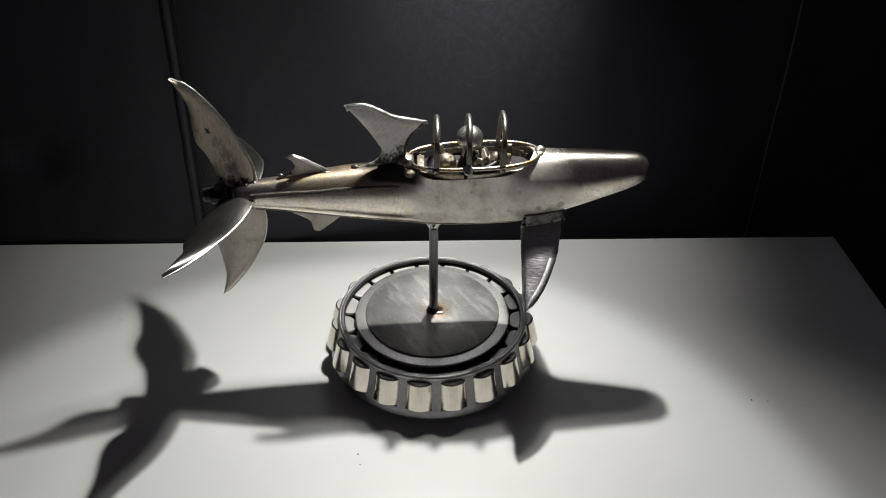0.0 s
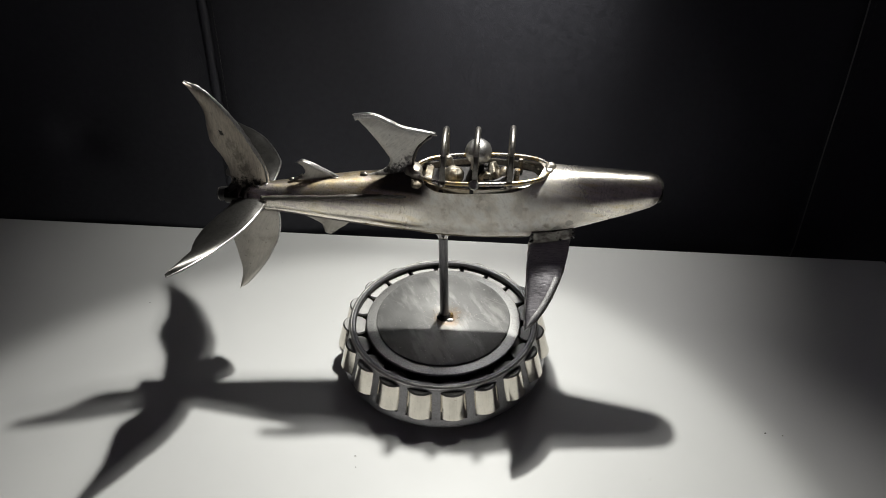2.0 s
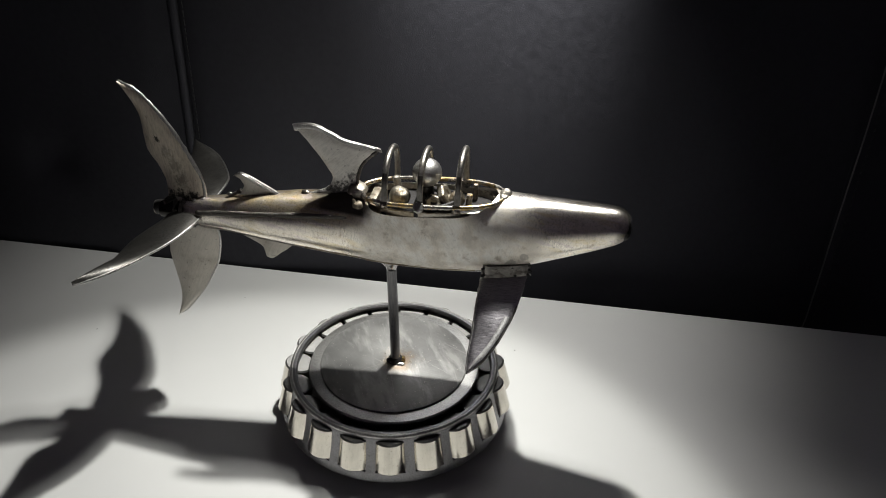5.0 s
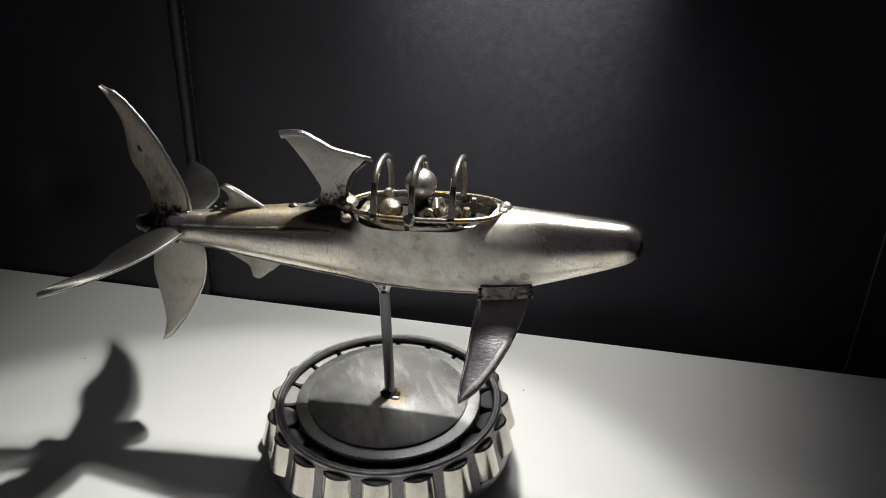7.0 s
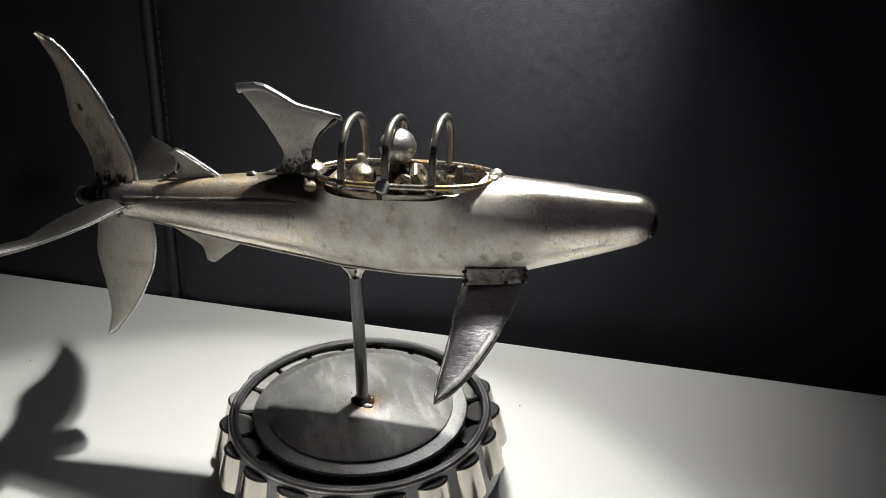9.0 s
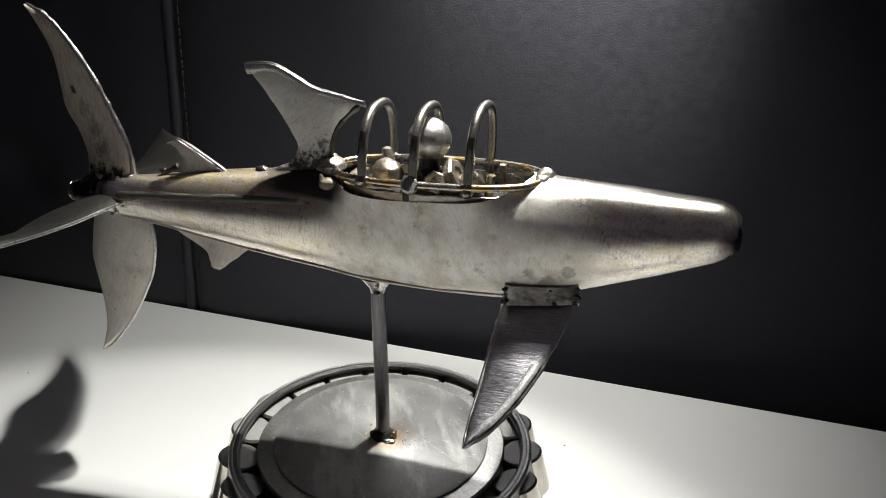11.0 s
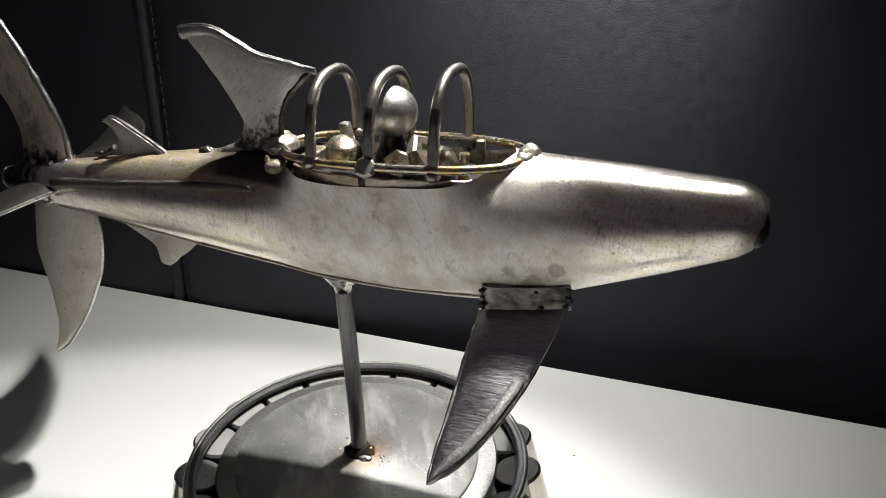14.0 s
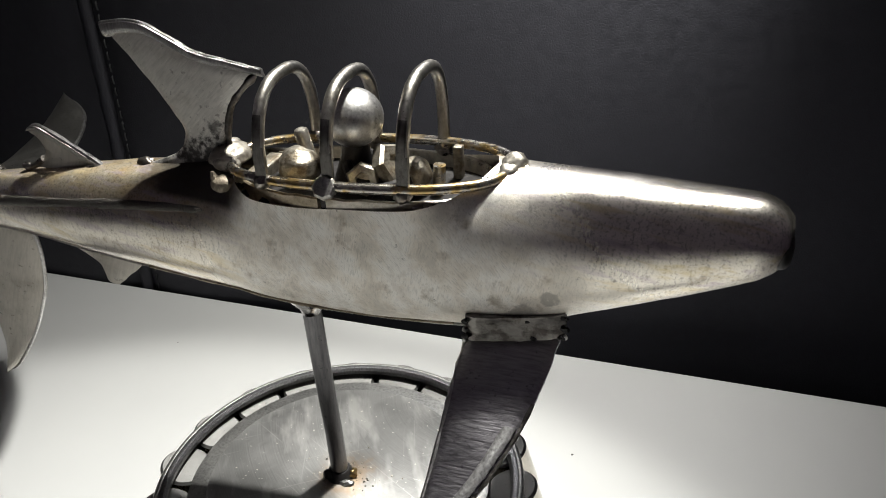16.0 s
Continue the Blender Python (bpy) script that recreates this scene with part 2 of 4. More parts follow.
NUGGET = metal("dull_tan_weld", (0.33, 0.28, 0.21), (0.10, 0.08, 0.06), (0.5, 0.7), (1, 1, 1), 900, 0.0003, (0.48, 0.64), 300, 0.45)
SPARK = metal("coarse_ground_steel", (0.60, 0.58, 0.545), (0.36, 0.34, 0.31), (0.30, 0.50), (1, 1, 1), 2200, 0.0001, (0.5, 0.7), 300)
SAND = metal("sand_rough_steel", (0.15, 0.14, 0.127), (0.075, 0.068, 0.06), (0.24, 0.4), (1, 1, 1), 2400, 0.0005, (0.5, 0.7), 300)
TINT = metal("brown_seam_weld", (0.56, 0.48, 0.36), (0.28, 0.23, 0.16), (0.40, 0.6), (1, 1, 1), 900, 0.0002, (0.46, 0.64), 260)
BEVEL = metal("ground_bevel_steel", (0.46, 0.45, 0.44), (0.24, 0.23, 0.22), (0.24, 0.42), (1, 1, 0.2), 2200, 0.0002, (0.5, 0.7), 300)
BRIGHT = metal("fresh_ground_steel", (0.84, 0.83, 0.82), (0.60, 0.59, 0.575), (0.30, 0.46), (1, 1, 0.3), 1500, 0.00005, (0.5, 0.7), 200)
RIM = metal("worn_rim_steel", (0.60, 0.59, 0.57), (0.32, 0.315, 0.305), (0.34, 0.52), (1, 1, 1), 1200, 0.0001, (0.5, 0.7), 160)
WELD_PALE = metal("pale_weld", (0.62, 0.58, 0.51), (0.34, 0.29, 0.22), (0.34, 0.56), (1, 1, 1), 700, 0.0001, (0.5, 0.7), 220)
WELD_DARK = metal("dark_weld", (0.24, 0.225, 0.21), (0.08, 0.072, 0.065), (0.3, 0.5), (1, 1, 1), 700, 0.00025, (0.45, 0.6), 260)
WELD_TAN = metal("lumpy_tan_weld", (0.40, 0.37, 0.32), (0.16, 0.14, 0.115), (0.42, 0.62), (1, 1, 1), 900, 0.0002, (0.46, 0.66), 260, 0.75)
RUST = metal("straw_tinted_weld", (0.50, 0.36, 0.17), (0.34, 0.20, 0.09), (0.3, 0.5), (1, 1, 1), 700, 0.0001, (0.45, 0.65), 300)
BALL = metal("ball_steel", (0.80, 0.785, 0.76), (0.54, 0.52, 0.49), (0.32, 0.46), (1, 1, 1), 1800, 0.00002, (0.66, 0.9), 160)
CAGE = metal("phosphated_cage_steel", (0.30, 0.295, 0.305), (0.21, 0.205, 0.21), (0.28, 0.46), (1, 1, 1), 1400, 0.00012, (0.5, 0.7), 120)
ROLLER_END = metal("ground_roller_end", (0.30, 0.295, 0.285), (0.22, 0.216, 0.208), (0.42, 0.55), (1, 1, 1), 2500, 0.00001, (0.55, 0.8), 120, 1.0, (), 0.15)
ROLLER = metal("polished_roller_steel", (0.74, 0.70, 0.62), (0.66, 0.61, 0.52), (0.10, 0.18), (1, 1, 0.1), 900, 0.000003, (0.55, 0.8), 120, 1.0, (), 0.2)
CONE = metal("turned_cone_steel", (0.50, 0.495, 0.48), (0.38, 0.37, 0.355), (0.36, 0.5), (1, 1, 1), 1200, 0.00003)


def plate_material():
    """Turned plate: arcs of fine scratches round the rod, a few long scores, small pale spatter."""
    m, n, l, p = material("scratched_plate_steel")
    plain = coords(n, l)
    centre = n.new("ShaderNodeVectorMath")
    centre.operation = "SUBTRACT"
    centre.inputs[1].default_value = (0.03, 0.05, 0.0)
    l.new(plain, centre.inputs[0])
    ring = n.new("ShaderNodeVectorMath")
    ring.operation = "LENGTH"
    l.new(centre.outputs[0], ring.inputs[0])
    polar = n.new("ShaderNodeCombineXYZ")
    l.new(ring.outputs["Value"], polar.inputs[0])
    arcs = noise_node(n, l, polar.outputs[0], 2600, 3.0, 0.7)
    gaps = noise_node(n, l, coords(n, l, (0.25, 1, 1)), 420, 3.0, 0.6)
    fine = noise_node(n, l, strokes(n, l, plain, (0, 0, 35), (1, 0.06, 1)), 1700, 3.0, 0.65)
    cloud = noise_node(n, l, plain, 55, 5.0, 0.6)
    score = mix(n, l, ramp(n, l, gaps, [(0.36, 0.0), (0.50, 1.0)]), mix(n, l, 0.6, fine, cloud), arcs)
    spatter = noise_node(n, l, plain, 900, 2.0, 0.5)
    scores = [noise_node(n, l, strokes(n, l, plain, (0, 0, a), (1, 0.018, 1)), 1500, 1.0, 0.4) for a in (-62, -20, 55)]
    tone = mix(n, l, ramp(n, l, cloud, [(0.3, 0.0), (0.7, 1.0)]), (0.25, 0.248, 0.243), (0.35, 0.347, 0.338))
    tone = mix(n, l, 0.45, tone, ramp(n, l, score, [(0.35, 0.5), (0.62, 1.0)]), "MULTIPLY")
    for line in scores:
        tone = mix(n, l, ramp(n, l, line, [(0.69, 0.0), (0.73, 0.2)]), tone, (0.60, 0.58, 0.55))
    swipe = noise_node(n, l, strokes(n, l, plain, (0, 0, -30), (1, 0.3, 1)), 90, 4.0, 0.6)
    tone = mix(n, l, ramp(n, l, swipe, [(0.50, 0.0), (0.62, 0.7)]), tone, (0.48, 0.47, 0.455))
    tone = mix(n, l, ramp(n, l, spatter, [(0.70, 0.0), (0.75, 0.8)]), tone, (0.78, 0.75, 0.68))
    foot = n.new("ShaderNodeVectorMath")
    foot.operation = "DISTANCE"
    foot.inputs[1].default_value = (0.002, 0.003, 0.0331)
    l.new(plain, foot.inputs[0])
    edge = n.new("ShaderNodeMath")
    edge.operation = "MULTIPLY_ADD"
    edge.inputs[1].default_value = 0.014
    l.new(noise_node(n, l, plain, 260, 4.0, 0.65), edge.inputs[0])
    l.new(foot.outputs["Value"], edge.inputs[2])
    tone = mix(n, l, ramp(n, l, edge.outputs[0], [(0.0095, 0.8), (0.0165, 0.0)]), tone, (0.30, 0.20, 0.11))
    l.new(tone, p.inputs["Base Color"])
    p.inputs["Metallic"].default_value = 0.9
    l.new(ramp(n, l, mix(n, l, 0.5, score, cloud), [(0.3, 0.46), (0.7, 0.66)]), p.inputs["Roughness"])
    turned = n.new("ShaderNodeTangent")
    turned.direction_type, turned.axis = "RADIAL", "Z"
    l.new(turned.outputs["Tangent"], p.inputs["Tangent"])
    p.inputs["Anisotropic"].default_value = 0.4
    p.inputs["Anisotropic Rotation"].default_value = 0.25
    l.new(bump(n, l, score, 0.000025), p.inputs["Normal"])
    return m


PLATE = plate_material()
POST = metal("bright_rod", (0.24, 0.235, 0.24), (0.17, 0.165, 0.165), (0.30, 0.46), (1, 1, 0.1), 1500, 0.00002)


def table_material():
    m, n, l, p = material("white_laminate")
    v = coords(n, l)
    big, small = noise_node(n, l, v, 9, 5.0), noise_node(n, l, v, 160, 4.0)
    tone = mix(n, l, ramp(n, l, big, [(0.35, 0.0), (0.7, 1.0)]), (0.63, 0.63, 0.62), (0.59, 0.59, 0.585))
    l.new(mix(n, l, ramp(n, l, small, [(0.72, 0.0), (0.8, 0.25)]), tone, (0.5, 0.49, 0.46)), p.inputs["Base Color"])
    l.new(ramp(n, l, small, [(0.3, 0.34), (0.7, 0.42)]), p.inputs["Roughness"])
    l.new(bump(n, l, noise_node(n, l, v, 900, 2.0), 0.00001), p.inputs["Normal"])
    return m


def leather_material():
    m, n, l, p = material("black_leather")
    v = coords(n, l)
    warp = noise_node(n, l, v, 260, 3.0)
    cell = n.new("ShaderNodeTexVoronoi")
    cell.feature = "DISTANCE_TO_EDGE"
    cell.inputs["Scale"].default_value = 850
    l.new(v, cell.inputs["Vector"])
    folds = noise_node(n, l, v, 22, 5.0, 0.6)
    pores = ramp(n, l, cell.outputs["Distance"], [(0.0, 0.0), (0.22, 1.0)])
    l.new(ramp(n, l, folds, [(0.3, (0.0034, 0.0034, 0.0042)), (0.7, (0.0054, 0.0054, 0.0068))]), p.inputs["Base Color"])
    l.new(ramp(n, l, warp, [(0.3, 0.50), (0.7, 0.62)]), p.inputs["Roughness"])
    p.inputs["IOR"].default_value = 1.5
    p.inputs["Specular IOR Level"].default_value = 0.68
    p.inputs["Specular Tint"].default_value = (0.86, 0.86, 1.0, 1)
    first = bump(n, l, folds, 0.002, 0.15)
    l.new(bump(n, l, mix(n, l, 0.35, pores, warp), 0.0003, 0.24, first), p.inputs["Normal"])
    return m


def plain_material(name, a, b, scale, rough):
    m, n, l, p = material(name)
    v = coords(n, l)
    l.new(ramp(n, l, noise_node(n, l, v, scale, 5.0), [(0.3, a), (0.7, b)]), p.inputs["Base Color"])
    p.inputs["Roughness"].default_value = rough
    return m


TABLE, LEATHER = table_material(), leather_material()
THREAD = plain_material("grey_black_thread", (0.008, 0.008, 0.009), (0.015, 0.015, 0.017), 900, 0.7)
LIT_WELT = plain_material("lit_welt_grey", (0.10, 0.095, 0.095), (0.15, 0.145, 0.145), 900, 0.5)
CRUMB = plain_material("dark_crumb", (0.05, 0.045, 0.04), (0.12, 0.11, 0.1), 900, 0.9)
# unseen walls, ceiling and floor, pale to bounce tinted light into the shade
WALL = plain_material("lilac_bounce_wall", (0.84, 0.77, 0.92), (0.88, 0.81, 0.95), 3, 0.9)
CEILING = plain_material("lilac_bounce_ceiling", (0.84, 0.78, 0.92), (0.88, 0.82, 0.95), 3, 0.9)
FLOOR = plain_material("pale_floor", (0.66, 0.62, 0.60), (0.74, 0.70, 0.67), 6, 0.5)


# ---- mesh helpers ----
def finish(name, bm, mat, smooth=True, sharp=40):
    bmesh.ops.recalc_face_normals(bm, faces=bm.faces)
    for f in bm.faces:
        f.smooth = smooth
    if smooth:
        for e in bm.edges:
            if len(e.link_faces) == 2 and e.calc_face_angle(0) > radians(sharp):
                e.smooth = False
    mesh = bpy.data.meshes.new(name)
    bm.to_mesh(mesh)
    bm.free()
    mesh.materials.append(mat)
    return mesh


def part(name, bm, mat, parent, label="", smooth=True, sharp=40):
    ob = new(name, finish(name, bm, mat, smooth, sharp))
    ob.parent = parent
    return tagged(ob, label) if label else ob


def box(x0, x1, y0, y1, z0, z1, bevel=0.0, bm=None):
    bm = bm or bmesh.new()
    made = bmesh.ops.create_cube(bm, size=1.0)["verts"]
    for v in made:
        v.co = Vector(((x0 + x1) / 2 + v.co.x * (x1 - x0), (y0 + y1) / 2 + v.co.y * (y1 - y0), (z0 + z1) / 2 + v.co.z * (z1 - z0)))
    if bevel:
        edges = {e for v in made for e in v.link_edges}
        bmesh.ops.bevel(bm, geom=list(edges), offset=bevel, segments=3, affect="EDGES", profile=0.5)
    return bm


def smooth_curve(points, count, closed=False):
    """Catmull-Rom through the points, at count even steps of its parameter."""
    pts = [Vector(p) for p in points]
    n = len(pts)
    out = []
    for i in range(count):
        u = i / count * n if closed else i / (count - 1) * (n - 1)
        k = min(int(u), n - 1 if closed else n - 2)
        s = u - k
        if closed:
            a, b, c, d = (pts[(k + q) % n] for q in (-1, 0, 1, 2))
        else:
            b, c = pts[k], pts[k + 1]
            a = pts[k - 1] if k else b + (b - c)
            d = pts[k + 2] if k + 2 < n else c + (c - b)
        out.append(0.5 * (2 * b + (c - a) * s + (2 * a - 5 * b + 4 * c - d) * s * s + (3 * b - a - 3 * c + d) * s ** 3))
    return out


def tube(path, radius, segments=12, closed=False, bm=None, rough=0.0):
    """A round bar along a path; radius may be a number or one for each point."""
    bm = bm or bmesh.new()
    n = len(path)
    radii = radius if isinstance(radius, (list, tuple)) else [radius] * n
    rings, side = [], None
    for i, p in enumerate(path):
        p = Vector(p)
        a = Vector(path[(i - 1) % n]) if closed or i else p
        b = Vector(path[(i + 1) % n]) if closed or i < n - 1 else p
        way = (b - a).normalized()
        if side is None:
            side = way.orthogonal().normalized()
        side = (side - way * side.dot(way)).normalized()
        up = way.cross(side)
        r = radii[i] * (1 + rough * noise.noise(p * 400))
        rings.append([bm.verts.new(p + r * (math.cos(t) * side + math.sin(t) * up)) for t in (2 * math.pi * k / segments for k in range(segments))])
    for i in range(n if closed else n - 1):
        a, b = rings[i], rings[(i + 1) % n]
        shift = 0
        if closed and i == n - 1:
            shift = min(range(segments), key=lambda s: (a[0].co - b[s].co).length)
        for k in range(segments):
            bm.faces.new((a[k], a[(k + 1) % segments], b[(k + 1 + shift) % segments], b[(k + shift) % segments]))
    if not closed:
        bm.faces.new(rings[0])
        bm.faces.new(list(reversed(rings[-1])))
    return bm


def lathe(profile, segments=96, centre=(0, 0), bm=None, closed=True):
    """Turns a profile of (radius, height) round the z axis; radius 0 closes at the axis."""
    bm = bm or bmesh.new()
    rings = []
    for r, z in profile:
        if r < 1e-6:
            rings.append([bm.verts.new((centre[0], centre[1], z))])
        else:
            rings.append([bm.verts.new((centre[0] + r * math.cos(t), centre[1] + r * math.sin(t), z)) for t in (2 * math.pi * k / segments for k in range(segments))])
    pairs = list(zip(rings, rings[1:])) + ([(rings[-1], rings[0])] if closed else [])
    for a, b in pairs:
        for k in range(segments):
            q = (k + 1) % segments
            if len(a) == 1 and len(b) == 1:
                continue
            if len(a) == 1:
                bm.faces.new((a[0], b[q], b[k]))
            elif len(b) == 1:
                bm.faces.new((a[k], a[q], b[0]))
            else:
                bm.faces.new((a[k], a[q], b[q], b[k]))
    return bm


def blob(centre, size, rough=0.25, detail=3, seed=0.0, bm=None, freq=1.6):
    """A lump of weld: a sphere pushed about by noise."""
    bm = bm or bmesh.new()
    made = bmesh.ops.create_icosphere(bm, subdivisions=detail, radius=1.0)["verts"]
    size = Vector(size) if not isinstance(size, (int, float)) else Vector((size, size, size))
    for v in made:
        k = 1 + rough * noise.noise(v.co * freq + Vector((seed, seed * 1.7, 3.1)))
        v.co = Vector(centre) + Vector((v.co.x * size.x, v.co.y * size.y, v.co.z * size.z)) * k
    return bm


def sheet(lead, trail, normal, thickness, bulge=0.0, along=28, across=14):
    """A fin of sheet metal between two edges, each from root to tip, dished by bulge along the normal."""
    bm = bmesh.new()
    nrm = Vector(normal).normalized()
    a, b = smooth_curve(lead, along), smooth_curve(trail, along)
    sides = []
    for sign in (1, -1):
        grid = []
        for i in range(along):
            row = []
            for j in range(across + 1):
                s = j / across
                p = a[i].lerp(b[i], s) + nrm * bulge * (4 * s * (1 - s)) * (1 - 0.3 * i / along)
                p += nrm * 0.00025 * noise.noise(p * 120)
                p += (b[i] - a[i]).normalized() * 0.00028 * noise.noise(p * 420) * max(0.0, 1 - 6 * min(s, 1 - s))
                edge = min(s, 1 - s, (along - 1 - i) / along * 1.5)
                half = thickness / 2 * (0.45 + 0.55 * min(1.0, edge / 0.1))
                row.append(bm.verts.new(p + sign * half * nrm))
            grid.append(row)
        sides.append(grid)
    for grid in sides:
        for i in range(along - 1):
            for j in range(across):
                bm.faces.new((grid[i][j], grid[i + 1][j], grid[i + 1][j + 1], grid[i][j + 1]))
    f, g = sides
    rim = [(i, 0) for i in range(along)] + [(along - 1, j) for j in range(1, across + 1)] + [(i, across) for i in range(along - 2, -1, -1)] + [(0, j) for j in range(across - 1, 0, -1)]
    for (i, j), (k, m) in zip(rim, rim[1:] + rim[:1]):
        bm.faces.new((f[i][j], f[k][m], g[k][m], g[i][j]))
    bmesh.ops.remove_doubles(bm, verts=bm.verts, dist=0.00002)
    return bm


def group_empty(name, at, label, category):
    ob = new(name)
    ob.empty_display_size = 0.05
    ob.location = at
    return tagged(ob, label, category)


# ---- the room: unseen, added to close the place and bounce light ----
FLOOR_Z = -0.46


def room():
    for name, b, mat in (
        ("floor", (-1.0, 1.0, -0.95, 1.0, FLOOR_Z - 0.1, FLOOR_Z), FLOOR),
        # hung low so that more light falls back on the table
        ("ceiling", (-1.0, 1.0, -0.95, 1.0, 1.10, 1.20), CEILING),
        ("wall_north", (-1.0, 1.0, 1.0, 1.1, FLOOR_Z, 1.10), WALL),
        ("wall_south", (-1.0, 1.0, -1.05, -0.95, FLOOR_Z, 1.10), WALL),
        ("wall_west", (-1.1, -1.0, -0.95, 1.0, FLOOR_Z, 1.10), WALL),
        ("wall_east", (1.0, 1.1, -0.95, 1.0, FLOOR_Z, 1.10), WALL),
    ):
        ob = new(name, finish(name, box(*b), mat, False))
        tagged(ob, "unseen pale bounce " + name.split("_")[0] + " of the dark room" if name != "floor" else "unseen pale floor under the table and sofa", name.split("_")[0], kind="structure")


room()


# ---- the table ----
def table():
    top = group_empty("table", (0.294, 0.1185, FLOOR_Z), "white laminate table with square corners standing against a sofa", "table")
    top.rotation_euler.z = radians(-0.3)
    drop = FLOOR_Z
    part("tabletop", box(-1.15, 0.0, -0.66, 0.0, -0.028 - drop, -drop, 0.0015), TABLE, top, "smooth white laminate top")
    for x in (-1.11, -0.05):
        for y in (-0.62, -0.05):
            part("leg", box(x - 0.025, x + 0.025, y - 0.025, y + 0.025, 0.0, -0.0281 - drop, 0.002), TABLE, top)


table()


# ---- the sofa back ----
SEAM_LEFT = lambda z: -0.1612 + 0.030 * z
SEAM_RIGHT = lambda z: 0.2495 + 0.1165 * z


def sofa_front(x, z):
    """Depth of the leather over the padding: upright at one end, leaning back at the other, dipping at the seams."""
    d = min(abs(x - SEAM_LEFT(z)), abs(x - SEAM_RIGHT(z)))
    dip = 0.0025 * math.exp(-d / 0.008)
    wave = 0.003 * noise.noise(Vector((x * 5, z * 4, 0.3))) + 0.0012 * noise.noise(Vector((x * 18, z * 14, 2.0)))
    dent = 0.006 * math.exp(-((x + 0.262) ** 2 + (z - 0.068) ** 2) / 0.00022)
    u = max(0.0, min(1.0, (x + 0.16) / 0.42))
    ease = u * u * (3 - 2 * u)
    base = 0.1222 + 0.040 * ease + 0.25 * max(0.0, x - 0.26)
    lean = 0.28 * ease
    return base + lean * max(-0.02, z) + dip + wave + dent


def panel(x0, x1, parent, nx, label=""):
    """One leather panel between two seams (functions of height), folded over the top."""
    bm = bmesh.new()
    nz = 120
    rows = []
    for k in range(nz + 1):
        z = FLOOR_Z + 0.02 + (0.36 - FLOOR_Z - 0.02) * k / nz
        a, b = x0(z), x1(z)
        rows.append([bm.verts.new((x, sofa_front(x, z), z)) for x in (a + (b - a) * i / nx for i in range(nx + 1))])
    for q in range(1, 9):
        t = q / 8 * math.pi / 2
        rows.append([bm.verts.new((v.co.x, v.co.y + 0.04 * (1 - math.cos(t)), 0.36 + 0.04 * math.sin(t))) for v in rows[nz]])
    rows.append([bm.verts.new((v.co.x, 0.42, 0.40)) for v in rows[nz]])
    rows.append([bm.verts.new((v.co.x, 0.42, FLOOR_Z + 0.02)) for v in rows[nz]])
    for a, b in zip(rows, rows[1:] + rows[:1]):
        for i in range(nx):
            bm.faces.new((a[i], a[i + 1], b[i + 1], b[i]))
    for i in (0, nx):
        bm.faces.new([r[i] for r in rows])
    return part("back_panel", bm, LEATHER, parent, label)


def seam_line(fx, step, lift):
    z, out = -0.1, []
    while z < 0.36:
        x = fx(z)
        out.append((x, sofa_front(x, z) - lift, z))
        z += step
    return out


def sofa():
    s = group_empty("sofa", (0.05, 0.25, FLOOR_Z), "black leather sofa back with stitched vertical seams behind a white table", "sofa")
    inv = Matrix.Translation(-s.location)
    made = [
        panel(lambda z: -0.95, SEAM_LEFT, s, 60, "black grained leather panel with a small dent"),
        panel(SEAM_LEFT, SEAM_RIGHT, s, 90, "black grained leather panel"),
        panel(SEAM_RIGHT, lambda z: 0.95, s, 60, "black grained leather panel"),
    ]
    bm = box(-0.94, 0.94, 0.42, 0.95, FLOOR_Z + 0.02, -0.04, 0.03)
    made.append(part("seat", bm, LEATHER, s, "black leather seat"))
    for x in (-0.88, 0.88):
        for y in (0.25, 0.85):
            made.append(part("foot", box(x - 0.03, x + 0.03, y - 0.03, y + 0.03, FLOOR_Z, FLOOR_Z + 0.021), CRUMB, s))
    for fx, width in ((SEAM_LEFT, 0.0036), (SEAM_RIGHT, 0.0012)):
        made.append(part("seam_welt", tube([(x - 0.002, y + 0.001, z) for x, y, z in seam_line(fx, 0.01, 0.0005)], width, 10, rough=0.15), LEATHER, s, "raised black leather seam"))
        bm = bmesh.new()
        off = 0.0044 if width > 0.002 else 0.0046
        for x, y, z in seam_line(fx, 0.0052, 0.0):
            yy = sofa_front(x + off, z)
            tube([(x + off, yy + 0.0004, z), (x + off + 0.0001, yy - 0.0005, z + 0.0008), (x + off + 0.0001, yy - 0.0005, z + 0.0028), (x + off, yy + 0.0004, z + 0.0036)], 0.00042, 6, bm=bm)
        made.append(tagged(part("stitching", bm, THREAD, s, "line of dark grey thread stitches"), kind="stuff"))
    # a thin pale line in the second seam paints the light on its welt
    made.append(part("lit_welt_line", tube([(x, y - 0.0006, z) for x, y, z in seam_line(SEAM_RIGHT, 0.01, 0.0)], 0.00055, 8, rough=0.1), LIT_WELT, s, "thin pale line drawn for the lit welt of the seam"))
    for ob in made:
        ob.matrix_parent_inverse = inv


sofa()


# ---- the sculpture ----
shark = group_empty("shark_sculpture", (0, 0, 0), "welded steel shark with a cockpit on a roller bearing base", "sculpture")


